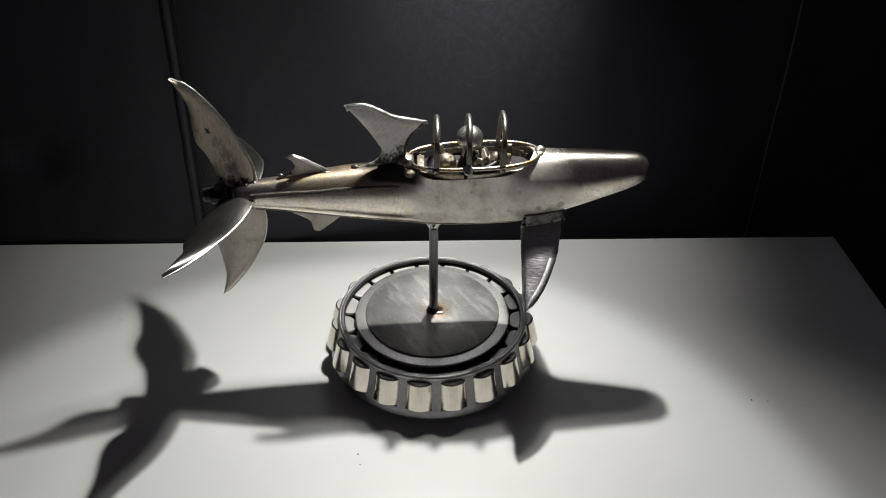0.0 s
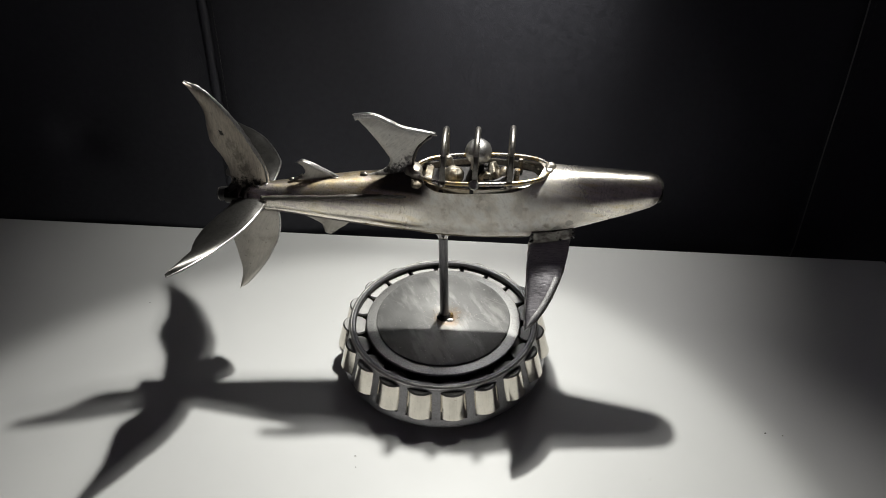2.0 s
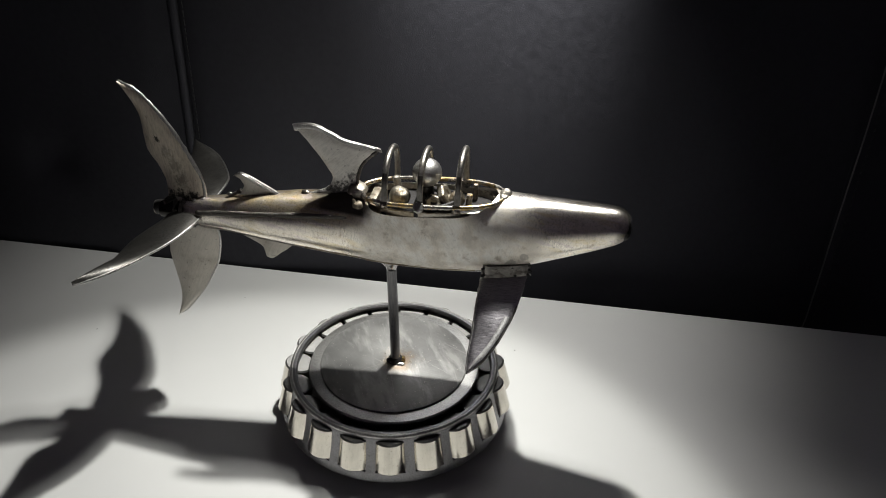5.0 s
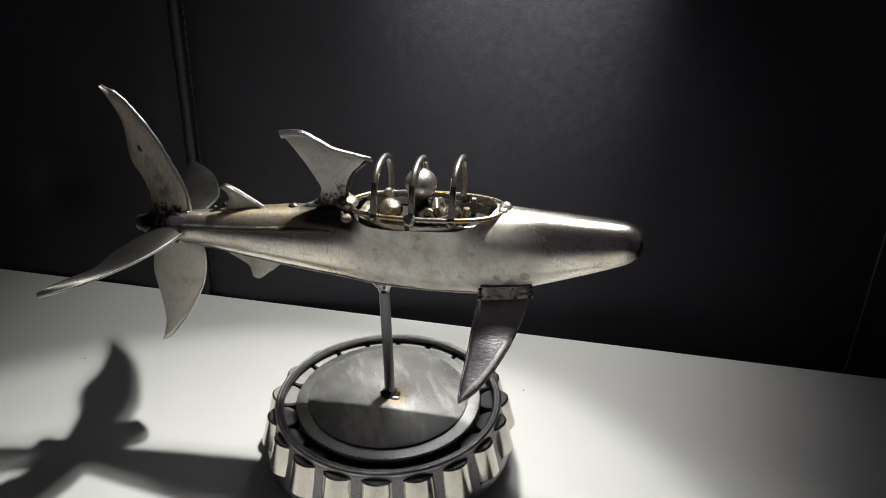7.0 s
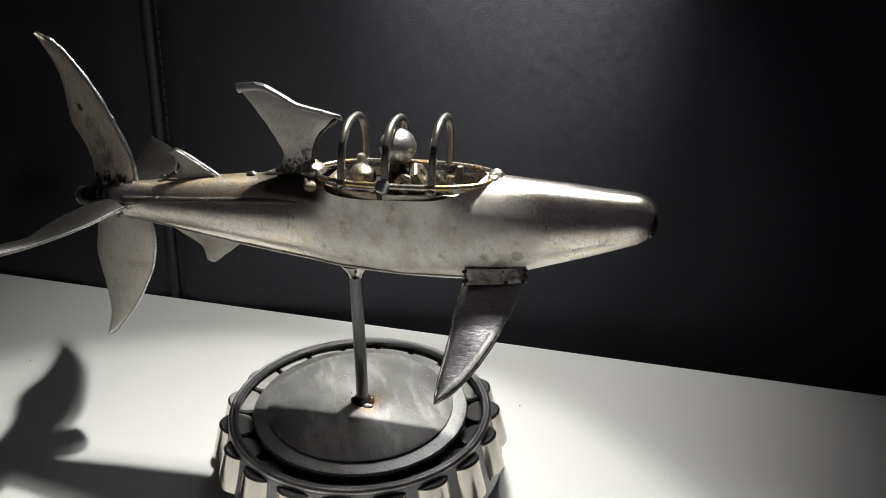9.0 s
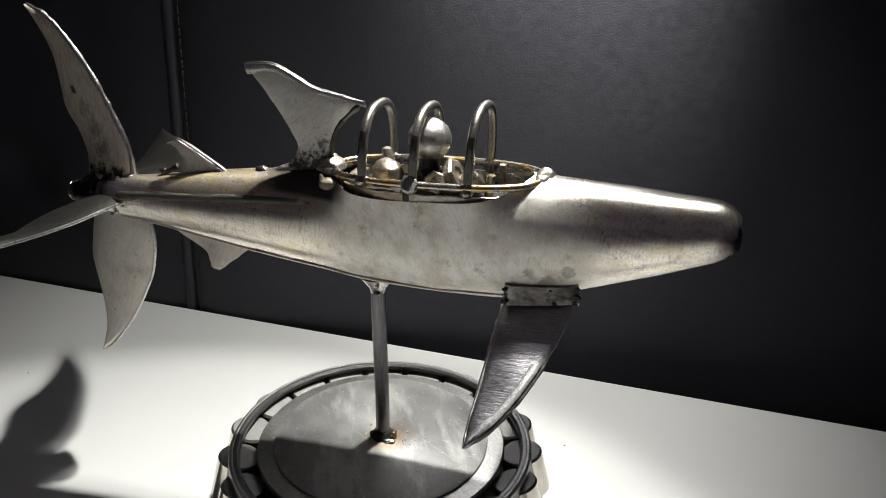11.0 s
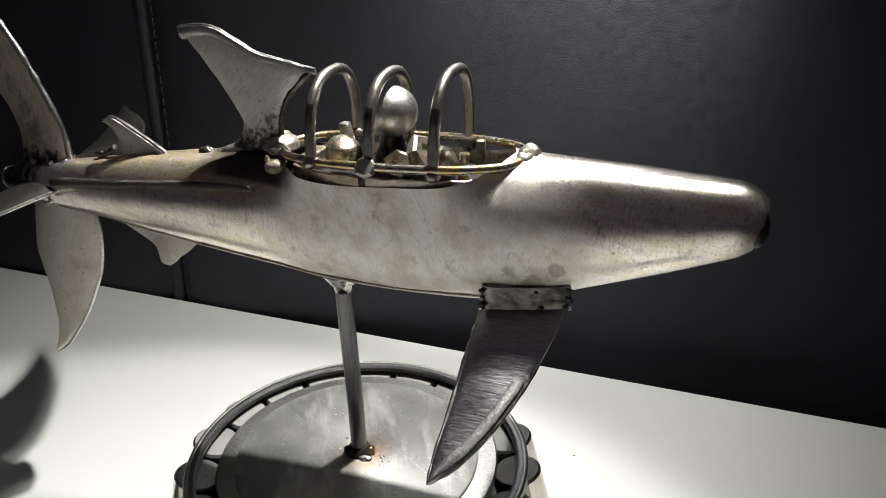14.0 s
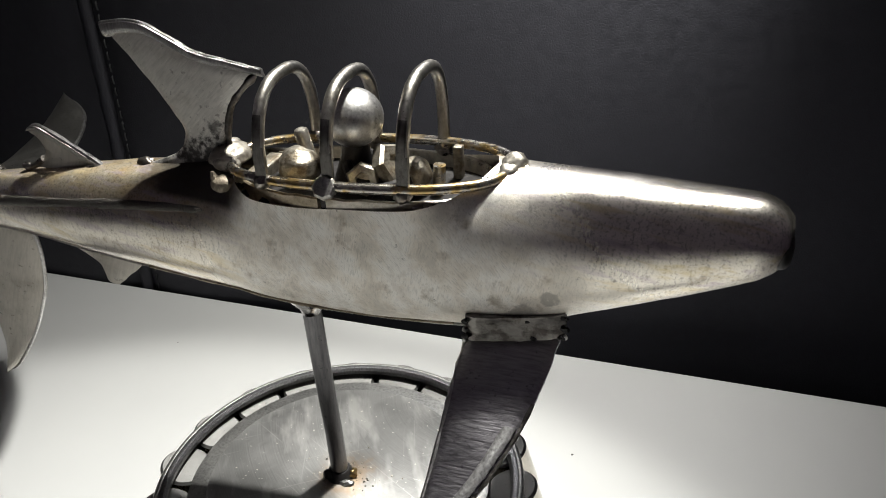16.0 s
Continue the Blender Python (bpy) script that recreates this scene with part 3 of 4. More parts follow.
def section(x):
    """Height of the axis and radius of the hull at x, in metres."""
    xs = (-0.116, -0.106, -0.095, -0.078, -0.060, -0.048, -0.035, -0.024, -0.014, -0.005, 0.003, 0.012, 0.025, 0.039, 0.048, 0.056, 0.065, 0.073, 0.082, 0.090, 0.096, 0.100, 0.1035, 0.1062, 0.1080, 0.1090)
    zs = (0.1146, 0.1150, 0.1152, 0.1160, 0.1166, 0.1167, 0.1168, 0.1170, 0.1174, 0.1178, 0.1181, 0.1184, 0.1189, 0.1195, 0.1200, 0.1206, 0.1218, 0.1231, 0.1245, 0.1257, 0.1268, 0.1277, 0.1282, 0.1285, 0.1286, 0.1286)
    rs = (0.0036, 0.0056, 0.0072, 0.0090, 0.0118, 0.0132, 0.0147, 0.0159, 0.0171, 0.0185, 0.0192, 0.0196, 0.0199, 0.0199, 0.0195, 0.0185, 0.0171, 0.0155, 0.0138, 0.0121, 0.0108, 0.0098, 0.0089, 0.0074, 0.0058, 0.0044)
    return float(np.interp(x, xs, zs)), float(np.interp(x, xs, rs))


COCKPIT_X, COCKPIT_A, COCKPIT_B = 0.0195, 0.0300, 0.0155


def narrow(x):
    """Width over height of the hull: the middle is slimmer than tall."""
    return float(np.interp(x, (-0.11, -0.06, -0.01, 0.05, 0.085, 0.108), (0.92, 0.88, 0.79, 0.78, 0.85, 0.92)))


def soft(v, n):
    """Sine or cosine of a section squarer than a circle where n is above 2."""
    return math.copysign(abs(v) ** (2 / n), v)


def hull():
    bm = bmesh.new()
    nx, na = 160, 72
    xs = [-0.114 + 0.2230 * i / nx for i in range(nx + 1)]
    # average the sections so that no crease shows between the stations
    rows = []
    for inset in (0.0, 0.0009):
        grid = []
        for x in xs:
            zc = sum(section(x + d)[0] for d in (-0.004, -0.002, 0, 0.002, 0.004)) / 5
            rr = sum(section(x + d)[1] for d in (-0.003, -0.0015, 0, 0.0015, 0.003)) / 5 if x < 0.1 else section(x)[1]
            rr = max(rr - inset, 0.002)
            k = (x - COCKPIT_X) / COCKPIT_A
            open_y = COCKPIT_B * (1 - abs(k) ** 3.2) ** (1 / 3.2) if abs(k) < 1 else 0.0
            ring = []
            n = float(np.interp(x, (-0.116, -0.06, -0.02, 0.0, 0.02, 0.04, 0.07), (2.0, 2.15, 2.2, 2.35, 2.4, 2.3, 2.0)))
            rr *= 1 - 0.04 * (n - 2)
            phi0 = math.asin(min(0.95, (1.02 * open_y / rr) ** (n / 2)))
            for j in range(na + 1):
                phi = phi0 + (2 * math.pi - 2 * phi0) * j / na
                p = Vector((x, rr * soft(math.sin(phi), n), zc + rr * soft(math.cos(phi), n)))
                # the sides beside the cockpit stand almost upright between rim and waist
                flat = float(np.interp(x, (-0.012, -0.002, 0.036, 0.047), (0, 1, 1, 0)))
                if flat and math.cos(phi) > 0:
                    line = rr * (1 - 0.03 * min(1.0, (p.z - zc) / 0.013))
                    p.y += flat * (math.copysign(line, p.y) - p.y)
                dent = 0.00022 * noise.noise(p * 70) + 0.00008 * noise.noise(p * 230)
                p += Vector((0, math.sin(phi), math.cos(phi))) * dent
                p.y *= narrow(x)
                ring.append(bm.verts.new(p))
            grid.append(ring)
        rows.append(grid)
    for grid in rows:
        for i in range(nx):
            for j in range(na):
                bm.faces.new((grid[i][j], grid[i + 1][j], grid[i + 1][j + 1], grid[i][j + 1]))
    outer, inner = rows
    for i in (0, nx):
        for j in range(na):
            bm.faces.new((outer[i][j], outer[i][j + 1], inner[i][j + 1], inner[i][j]))
    for i in range(nx):
        for j in (0, na):
            if (outer[i][0].co - outer[i][na].co).length > 1e-5 or (outer[i + 1][0].co - outer[i + 1][na].co).length > 1e-5:
                bm.faces.new((outer[i][j], outer[i + 1][j], inner[i + 1][j], inner[i][j]))
    bmesh.ops.remove_doubles(bm, verts=bm.verts, dist=0.000008)
    return part("hull", bm, HULL, shark, "satin steel hull with ground blotches", sharp=50)


hull()

bm = blob((0.1072, -0.0006, 0.1272), (0.0026, 0.0052, 0.0052), 0.10, 4, 2.0)
part("nose_cap", bm, SOOT_AND_SHADE, shark, "black end of the nose")

def skin(x, phi, lift=0.0):
    """A point on the hull's skin below the waist, lifted off it by a little."""
    zc = sum(section(x + d)[0] for d in (-0.004, -0.002, 0, 0.002, 0.004)) / 5
    rr = sum(section(x + d)[1] for d in (-0.003, -0.0015, 0, 0.0015, 0.003)) / 5
    n = float(np.interp(x, (-0.116, -0.06, -0.02, 0.0, 0.02, 0.04, 0.07), (2.0, 2.15, 2.2, 2.35, 2.4, 2.3, 2.0)))
    rr = rr * (1 - 0.04 * (n - 2)) + lift
    return Vector((x, narrow(x) * rr * soft(math.sin(phi), n), zc + rr * soft(math.cos(phi), n)))


# belly strip: its edge shows as a thin lip along the underside
bm = bmesh.new()
rows = []
for i in range(91):
    x = -0.094 + 0.139 * i / 90
    half = 0.62 + 0.05 * noise.noise(Vector((x * 60, 0.4, 0)))
    row = [bm.verts.new(skin(x, math.pi - half + 2 * half * j / 16, 0.0005)) for j in range(17)]
    row += [bm.verts.new(skin(x, math.pi + half - 2 * half * j / 16, -0.0003)) for j in range(17)]
    rows.append(row)
for a, b in zip(rows, rows[1:]):
    for j in range(34):
        bm.faces.new((a[j], a[(j + 1) % 34], b[(j + 1) % 34], b[j]))
bm.faces.new(rows[0])
bm.faces.new(rows[-1])
part("belly_plate", bm, BODY, shark, "thin steel strip along the belly")
for sign in (-1, 1):
    path = [skin(x, math.pi - sign * (0.63 + 0.05 * noise.noise(Vector((x * 60, 0.4, 0)))), 0.0001) for x in (-0.040 + 0.082 * i / 80 for i in range(81))]
    part("belly_seam", tube(path, [0.0003 + 0.0004 * abs(noise.noise(p * 120)) for p in path], 8, rough=0.4), TINT, shark, "brown tinted weld seam beside the belly strip")


for side in (-1, 1):
    path = smooth_curve([(-0.0940, side * 0.0052, 0.1174), (-0.0860, side * 0.0058, 0.1183), (-0.0680, side * 0.0074, 0.1204), (-0.0470, side * 0.0090, 0.1230), (-0.0310, side * 0.0101, 0.1246), (-0.0170, side * 0.0107, 0.1256)], 60)
    part("hull_ridge", tube([p + Vector((0, side * 0.0002 * noise.noise(p * 300), 0.0001 * noise.noise(p * 900))) for p in path], [0.0010, 0.0014] + [0.0017] * 30 + [0.0017 - 0.00002 * k for k in range(28)], 18, rough=0.05), SAND, shark, "rough ground ridge along the rear flank")


def mm(points, y):
    """Points (x, z) in millimetres of an upright plane to metres of the world."""
    return [Vector((a, y, b)) / 1000 for a, b in points]


def mm3(points):
    """Points in millimetres to metres of the world."""
    return [Vector(p) / 1000 for p in points]


# four tail fins
UP_LEAD = [(-91, 119), (-91, 131), (-95, 142), (-100.5, 154), (-107, 164.5), (-115.5, 174.5), (-124, 179)]
UP_TRAIL = [(-111, 119), (-111, 127), (-114, 135), (-118.5, 143), (-119, 151), (-118.5, 163), (-124, 179)]
fin = part("tail_fin", sheet(mm(UP_LEAD, 1), [p + Vector((0, 0.0035 * math.sin(math.pi * i / 6), 0)) for i, p in enumerate(mm(UP_TRAIL, 2))], (0, -1, 0), 0.0014, 0.0022), UP_FIN, shark, "upright curved steel tail blade with a dark spot")
for i, (x, z, r) in enumerate(((-0.1010, 0.1262, 0.0012), (-0.1080, 0.1240, 0.0010), (-0.0935, 0.1225, 0.0013))):
    part("burn_mark", blob((x, 0.0012, z), (r, 0.0008, r * 0.9), 0.6, 2, i * 3.1), SOOT_AND_SHADE, fin, "black burn pit at the root of the blade")
part("fin_edge", tube(smooth_curve(mm(UP_LEAD, 1), 40), [0.0009] * 36 + [0.0008, 0.0007, 0.0006, 0.0004], 10, rough=0.55), BEVEL, fin, "rough ground edge")
LOW_LEAD = [(-92, 110), (-89, 99), (-91, 86), (-95, 77), (-102.5, 64.5), (-113, 51.5), (-119, 46.5)]
LOW_TRAIL = [(-112, 110), (-114, 103), (-117, 90), (-117, 82), (-116, 72), (-115.5, 60), (-119, 46.5)]
fin = part("tail_fin", sheet(mm(LOW_LEAD, 5), mm(LOW_TRAIL, 5), (0, -1, 0), 0.0014, 0.0022), FIN, shark, "downward curved steel tail blade")
part("fin_edge", tube(smooth_curve(mm(LOW_LEAD, 5), 40), [0.0006] * 37 + [0.0005, 0.0004, 0.0003], 8), EDGE, fin, "bright ground edge")
SIDE_LEAD = [(-92, -2, 115), (-91.8, -8, 115), (-92.6, -15, 115), (-95.6, -24, 114), (-99.5, -31.5, 113), (-104.2, -38.3, 112), (-109, -46, 111.5), (-117, -57.5, 111.5), (-124, -65, 111.5)]
SIDE_TRAIL = [(-110, -2, 113), (-112, -9, 112), (-116, -15.5, 110.5), (-121, -21, 107.5), (-123.6, -27, 105), (-122.6, -34, 106), (-120.4, -41.5, 109), (-120.4, -49, 111), (-124, -65, 111.5)]
fin = part("tail_fin", sheet(mm3(SIDE_LEAD), mm3(SIDE_TRAIL), (0, 0, 1), 0.0014, 0.0024), SIDE_FIN, shark, "sideways curved steel tail blade")
part("fin_edge", tube(smooth_curve(mm3(SIDE_LEAD), 40), [0.0006] * 37 + [0.0005, 0.0004, 0.0003], 8), EDGE, fin, "bright ground edge")
FAR_LEAD = [(-92, 6, 116), (-91, 18, 117), (-92, 29.2, 117), (-94.4, 35, 117), (-97.4, 40.4, 117), (-103.3, 49.4, 117), (-110, 57.5, 117), (-119, 65, 117), (-129.4, 71, 117)]
FAR_TRAIL = [(-110, 6, 114), (-114.5, 19, 112), (-121, 26, 109), (-125.6, 32, 107), (-125.8, 38.5, 108), (-124, 46, 111), (-124.4, 54.5, 114), (-126.6, 62.5, 116), (-129.4, 71, 117)]
fin = part("tail_fin", sheet(mm3(FAR_LEAD), mm3(FAR_TRAIL), (0, 0, 1), 0.0014, 0.0024), SIDE_FIN, shark, "sideways curved steel tail blade")
part("fin_edge", tube(smooth_curve(mm3(FAR_LEAD), 40), [0.0006] * 37 + [0.0005, 0.0004, 0.0003], 8), EDGE, fin, "bright ground edge")

# tail plug and its welds
bm = lathe([(0.0, 0.0), (0.0040, 0.0), (0.0038, 0.010), (0.0037, 0.0165), (0.0033, 0.0172), (0.0027, 0.0170), (0.0025, 0.0110), (0.0, 0.0110)], 32, closed=False)
bmesh.ops.transform(bm, matrix=pose(-0.1010, 0.002, 0.1160, 0, -97, 0), verts=bm.verts)
part("tail_plug", bm, SOOT_AND_SHADE, shark, "blackened tube end at the tail")
part("plug_rim", tube([pose(-0.1010, 0.002, 0.1160, 0, -97, 0) @ Vector((0.0032 * math.cos(a), 0.0032 * math.sin(a), 0.0171)) for a in (2 * math.pi * k / 28 for k in range(28))], 0.0004, 8, True, rough=0.4), WELD, shark, "bright worn rim of the tube end")
path = [(-0.0960 - 0.0018 * i, 0.002 * i / 9, 0.1156) for i in range(10)]
part("tail_joint", tube(path, [0.0050, 0.0066, 0.0066, 0.0068, 0.0060, 0.0062, 0.0056, 0.0054, 0.0046, 0.0036], 28, rough=0.5), WELD_DARK, shark, "lumpy burnt joint that holds the tail fins")
for i in range(30):
    a = i * 2.4
    u = ((i * 7) % 11) / 10
    x, r = -0.0915 - 0.0190 * u, 0.0073 - 0.0012 * u
    k = 0.6 + 0.5 * ((i * 5) % 7) / 6
    part("tail_weld", blob((x, 0.002 + r * math.sin(a), 0.1155 + r * math.cos(a)), (0.0017 * k, 0.0012 * k, 0.0011 * k), 0.6, 2, i * 1.3), (SOOT_AND_SHADE, WELD, SOOT_AND_SHADE, WELD_DARK, SOOT_AND_SHADE)[i % 5], shark, "weld lump at the root of the tail fins")
for x, y, z in ((-0.0935, -0.0080, 0.1135), (-0.0925, -0.0084, 0.1125), (-0.0940, -0.0088, 0.1115), (-0.0910, -0.0010, 0.1228), (-0.0918, -0.0016, 0.1222), (-0.0955, -0.0022, 0.1222)):
    part("tail_weld", blob((x, y, z), (0.0009, 0.0008, 0.0008), 0.5, 2, x * 900), EDGE, shark, "bright weld bead at the root of the tail fins")

# dorsal fin with its ground top edge
D_TOP = [(-42.5, 165.2), (-36, 166), (-31, 165.4), (-25, 162.6), (-19, 159.6), (-11, 158), (-3, 156.3)]


def dorsal():
    lead = [(-15, 130), (-15, 131.5), (-15, 133.5), (-14.8, 136.5), (-14, 142), (-12, 147.5), (-8, 152), (-3, 156.3)]
    trail = [(-39.5, 130.4), (-34, 132.4), (-29.5, 134.4), (-26.8, 137.5), (-26.2, 141.5), (-30.5, 148.5), (-35.5, 155), (-43, 164)]
    bm = sheet(mm(lead, 0), mm(trail, 0), (0, -1, 0), 0.0016, 0.0006, 44, 18)
    for v in bm.verts:
        x, z = v.co.x * 1000, v.co.z * 1000
        line = float(np.interp(x, (-43, -3), (164, 156.3)))
        top = float(np.interp(x, [a for a, b in D_TOP], [b for a, b in D_TOP])) - 0.5
        w = max(0.0, min(1.0, (z - 141) / (line - 141)))
        v.co.z += w * w * (top - line) / 1000
    f = part("dorsal_fin", bm, DORSAL, shark, "hooked steel dorsal fin with ground faces")
    path = smooth_curve(mm(D_TOP, 0), 46)
    low = [Vector((p.x + 0.0006, p.y, p.z - 0.0034 + 0.0016 * (i / 45) ** 2)) for i, p in enumerate(path)]
    part("bevel_band", sheet([Vector((p.x, p.y, p.z)) for p in path], low, (0, -1, 0.25), 0.0024, 0.0002, 46, 5), BEVEL, f, "ground band along the top of the fin")
    part("fin_edge", tube([Vector((p.x, p.y - 0.0006, p.z - 0.0001)) for p in path], [0.0003] + [0.0004] * 44 + [0.0003], 10, rough=0.5), BEVEL, f, "grey ground top edge")
    front = smooth_curve(mm(lead[3:], 0), 40)
    part("fin_edge", tube([p + Vector((0.0001, -0.0002, 0)) for p in front], [0.0005] + [0.0008] * 34 + [0.0007, 0.0006, 0.0005, 0.0004, 0.0003], 10, rough=0.6), WELD_DARK, f, "dark rough front edge")
    bm = bmesh.new()
    blob((-0.0395, 0.0, 0.1309), (0.0022, 0.0016, 0.0013), 0.3, 3, 2.0, bm)
    blob((-0.0150, 0.0006, 0.1336), (0.0022, 0.0018, 0.0024), 0.3, 3, 5.0, bm)
    part("fin_weld", bm, WELD, f, "dark weld at the foot of the fin")


dorsal()

# top face between hull and fin: small second dorsal fin
lead = mm([(-51.5, 127.5), (-54.5, 130), (-60, 133.3), (-65.5, 136.3), (-70, 138.2), (-73.5, 137)], 0)
trail = mm([(-74, 126.5), (-71.5, 128.6), (-70, 131), (-70.2, 133), (-71.5, 135), (-73.6, 136.4)], 0)
fin = part("second_dorsal_fin", sheet(lead, trail, (0, -1, 0), 0.0012, 0.0004, 20, 8), FIN, shark, "small steel fin leaning back")
path = smooth_curve(lead, 24)
low = [Vector((p.x - 0.0010 - 0.0004 * (i < 18), p.y, p.z - 0.0024 + 0.0016 * (i / 23) ** 3)) for i, p in enumerate(path)]
part("bevel_band", sheet(path, low, (0, -1, 0.3), 0.0024, 0.0002, 24, 4), SPARK, fin, "ground band along the top of the fin")
part("fin_edge", tube([Vector((p.x, p.y - 0.0005, p.z)) for p in path], [0.0006] * 21 + [0.0005, 0.0004, 0.0003], 8, rough=0.35), EDGE, fin, "bright top edge")
bm = bmesh.new()
blob((-0.0545, -0.0008, 0.1283), (0.0030, 0.0016, 0.0012), 0.5, 2, 4.0, bm)
blob((-0.0775, 0.0, 0.1262), (0.0018, 0.0012, 0.0010), 0.5, 2, 6.0, bm)
tube([(-0.0715, 0, 0.1288), (-0.074, 0, 0.1272), (-0.078, 0, 0.1255)], 0.0009, 8, bm=bm, rough=0.3)
part("fin_weld", bm, WELD, fin, "weld lump at the foot of the fin")

# anal fin
lead = mm([(-48, 101), (-52, 97.5), (-56.5, 94), (-60, 91.2), (-61.5, 90.8)], 2)
trail = mm([(-78, 105), (-74, 102.5), (-66, 98), (-64.5, 94.5), (-64, 91.6)], 2)
part("anal_fin", sheet(lead, trail, (0, -1, 0), 0.0011, 0.0004, 18, 8), FIN, shark, "small steel fin under the tail")


# pectoral fins: dark brushed blades with a weld band at the root
def pectoral(side):
    def at(x, y, z):
        return Vector((x, side * y, z)) / 1000
    inward = 2.4
    lead = [at(66.5, 5.5, 105.0), at(65.5, 12, 102), at(64.0, 20.5, 98), at(61.3, 29, 92.5), at(56.5, 38.5, 85.8), at(50.5, 46, 79.6), at(45, 50, 76)]
    trail = [at(45.5, 6.5, 103.6), at(45.2, 13, 100.6), at(44.8, 20.5, 96.8), at(44.6, 28, 91.8), at(44.4, 36, 86), at(44.2, 44, 80.3), at(44.6, 50, 76)]
    nrm = (lead[3] - trail[3]).cross(lead[6] - lead[0])
    if nrm.z < 0:
        nrm = -nrm
    # the blade hangs in a shallow curve from root to tip
    sag = Vector(nrm).normalized() * -0.0016
    lead = [p + sag * math.sin(math.pi * i / 6) for i, p in enumerate(lead)]
    trail = [p + sag * math.sin(math.pi * i / 6) for i, p in enumerate(trail)]
    blade = sheet(lead, trail, nrm, 0.0014, 0.0010, 36, 22)
    f = part("pectoral_fin", blade, DARK_FIN, shark, "dark brushed steel pectoral blade")
    out = Vector((0, side, -0.25)).normalized()
    bm = sheet([at(67.0, 8.9, 110.2), at(67.2, 9.3, 107.4), at(66.6, 9.9, 104.4)], [at(46.0, 13.0, 109.0), at(45.8, 12.8, 105.6), at(45.6, 12.5, 102.0)], out, 0.0030, 0.0004, 14, 22)
    for v in bm.verts:
        v.co += Vector((0, side, 0)) * 0.0004 * noise.noise(v.co * 500)
    part("root_weld", bm, ROOT, f, "ground weld band at the root of the blade")
    pits = ((66.8, 12.4, 109.0, 1.2), (66.9, 12.6, 106.5, 1.5), (66.4, 13.2, 104.6, 1.1), (46.2, 16.6, 107.6, 1.2), (46.2, 16.4, 103.6, 1.4), (59.4, 14.4, 108.2, 0.8), (60.8, 14.6, 104.2, 1.0), (52.3, 15.6, 107.9, 0.35))
    for i, (x, y, z, r) in enumerate(pits):
        r *= 0.00062
        part("weld_pit", blob(at(x, y - inward, z), (r * 1.2, r * 0.6, r * 0.8), 0.8, 2, i * 2.2 + side), SOOT_AND_SHADE, f, "burnt pit in the weld")
    for x, y, z in ((67.2, 13.0, 104.6), (46.0, 16.6, 105.4), (45.8, 16.2, 102.4)):
        part("weld_bead", blob(at(x, y - inward, z), (0.0007, 0.0005, 0.0006), 0.6, 2, x), EDGE, f, "bright weld bead at a corner of the band")
    edge = smooth_curve(lead, 40)[19:39]
    back = smooth_curve(trail, 40)[19:39]
    lift = Vector(nrm).normalized() * 0.0010
    inner = [a.lerp(b, min(0.6, 0.0038 / max(0.001, (a - b).length))) + lift for a, b in zip(edge, back)]
    edge = [a.lerp(b, min(0.3, 0.0008 / max(0.001, (a - b).length))) + lift for a, b in zip(edge, back)]
    part("bevel_band", sheet(edge, inner, nrm, 0.0009, 0.0001, 30, 4), BRIGHT, f, "bright ground band along the cutting edge")
    part("trailing_edge", tube([p for p in smooth_curve(trail, 36)[4:]], [0.0003] + [0.0006] * 29 + [0.0004, 0.0003], 8, rough=0.5), EDGE, f, "rough bright cut edge")
    part("fin_edge", tube([p - Vector((0.0005, 0, 0)) for p in smooth_curve(lead, 36)[9:]], [0.0001, 0.0002, 0.0003, 0.0004, 0.0005] + [0.0006] * 19 + [0.0005, 0.0004, 0.0003], 8, rough=0.4), WELD_DARK, f, "dark rough cut edge")


pectoral(-1)
pectoral(1)

# ring of the cockpit
ring = []
for i in range(72):
    t = 2 * math.pi * i / 72
    c, s = math.cos(t), math.sin(t)
    x = COCKPIT_X + 0.0005 + 0.0330 * math.copysign(abs(c) ** 0.80, c)
    ring.append((x, 0.0138 * math.copysign(abs(s) ** 0.80, s), 0.1366 + 0.0012 * (x - COCKPIT_X) / 0.03))
part("cockpit_ring", tube(ring, 0.00115, 12, True, rough=0.05), WIRE, shark, "bent steel wire ring round the cockpit")


def arch(x, height, lean, name="canopy_arch"):
    path = [(x - 0.0002, -0.0128, 0.1345)]
    for i in range(25):
        t = math.pi * i / 24
        c, s = math.cos(t), math.sin(t)
        path.append((x + lean * s, -(0.0131 if c > 0 else 0.0138) * math.copysign(abs(c) ** 0.76, c), 0.1372 + (height + 0.0004 - 0.1372) * abs(s) ** 0.78))
    path.append((x + 0.0002, 0.0128, 0.1350))
    bm = tube(path, 0.00140, 16, rough=0.08)
    for v in bm.verts:
        # the near leg is ground flat on its outer side
        if v.co.z < 0.1490:
            v.co.y = max(v.co.y, -0.0135 - 0.0002 * noise.noise(v.co * 300))
    hoop = part(name, bm, HOOP, shark, "steel wire hoop over the cockpit")
    # faces turned from the lamp take a darker wire: their shade is painted
    hoop.data.materials.append(SHADED_LEG)
    for f in hoop.data.polygons:
        if f.center.z < 0.1522 and f.center.y < -0.0122 and f.normal.y < -0.75:
            f.material_index = 1
    return hoop


arch(0.0012, 0.1556, 0.0006)
arch(0.0170, 0.1560, 0.0006)
arch(0.0337, 0.1576, 0.0008)

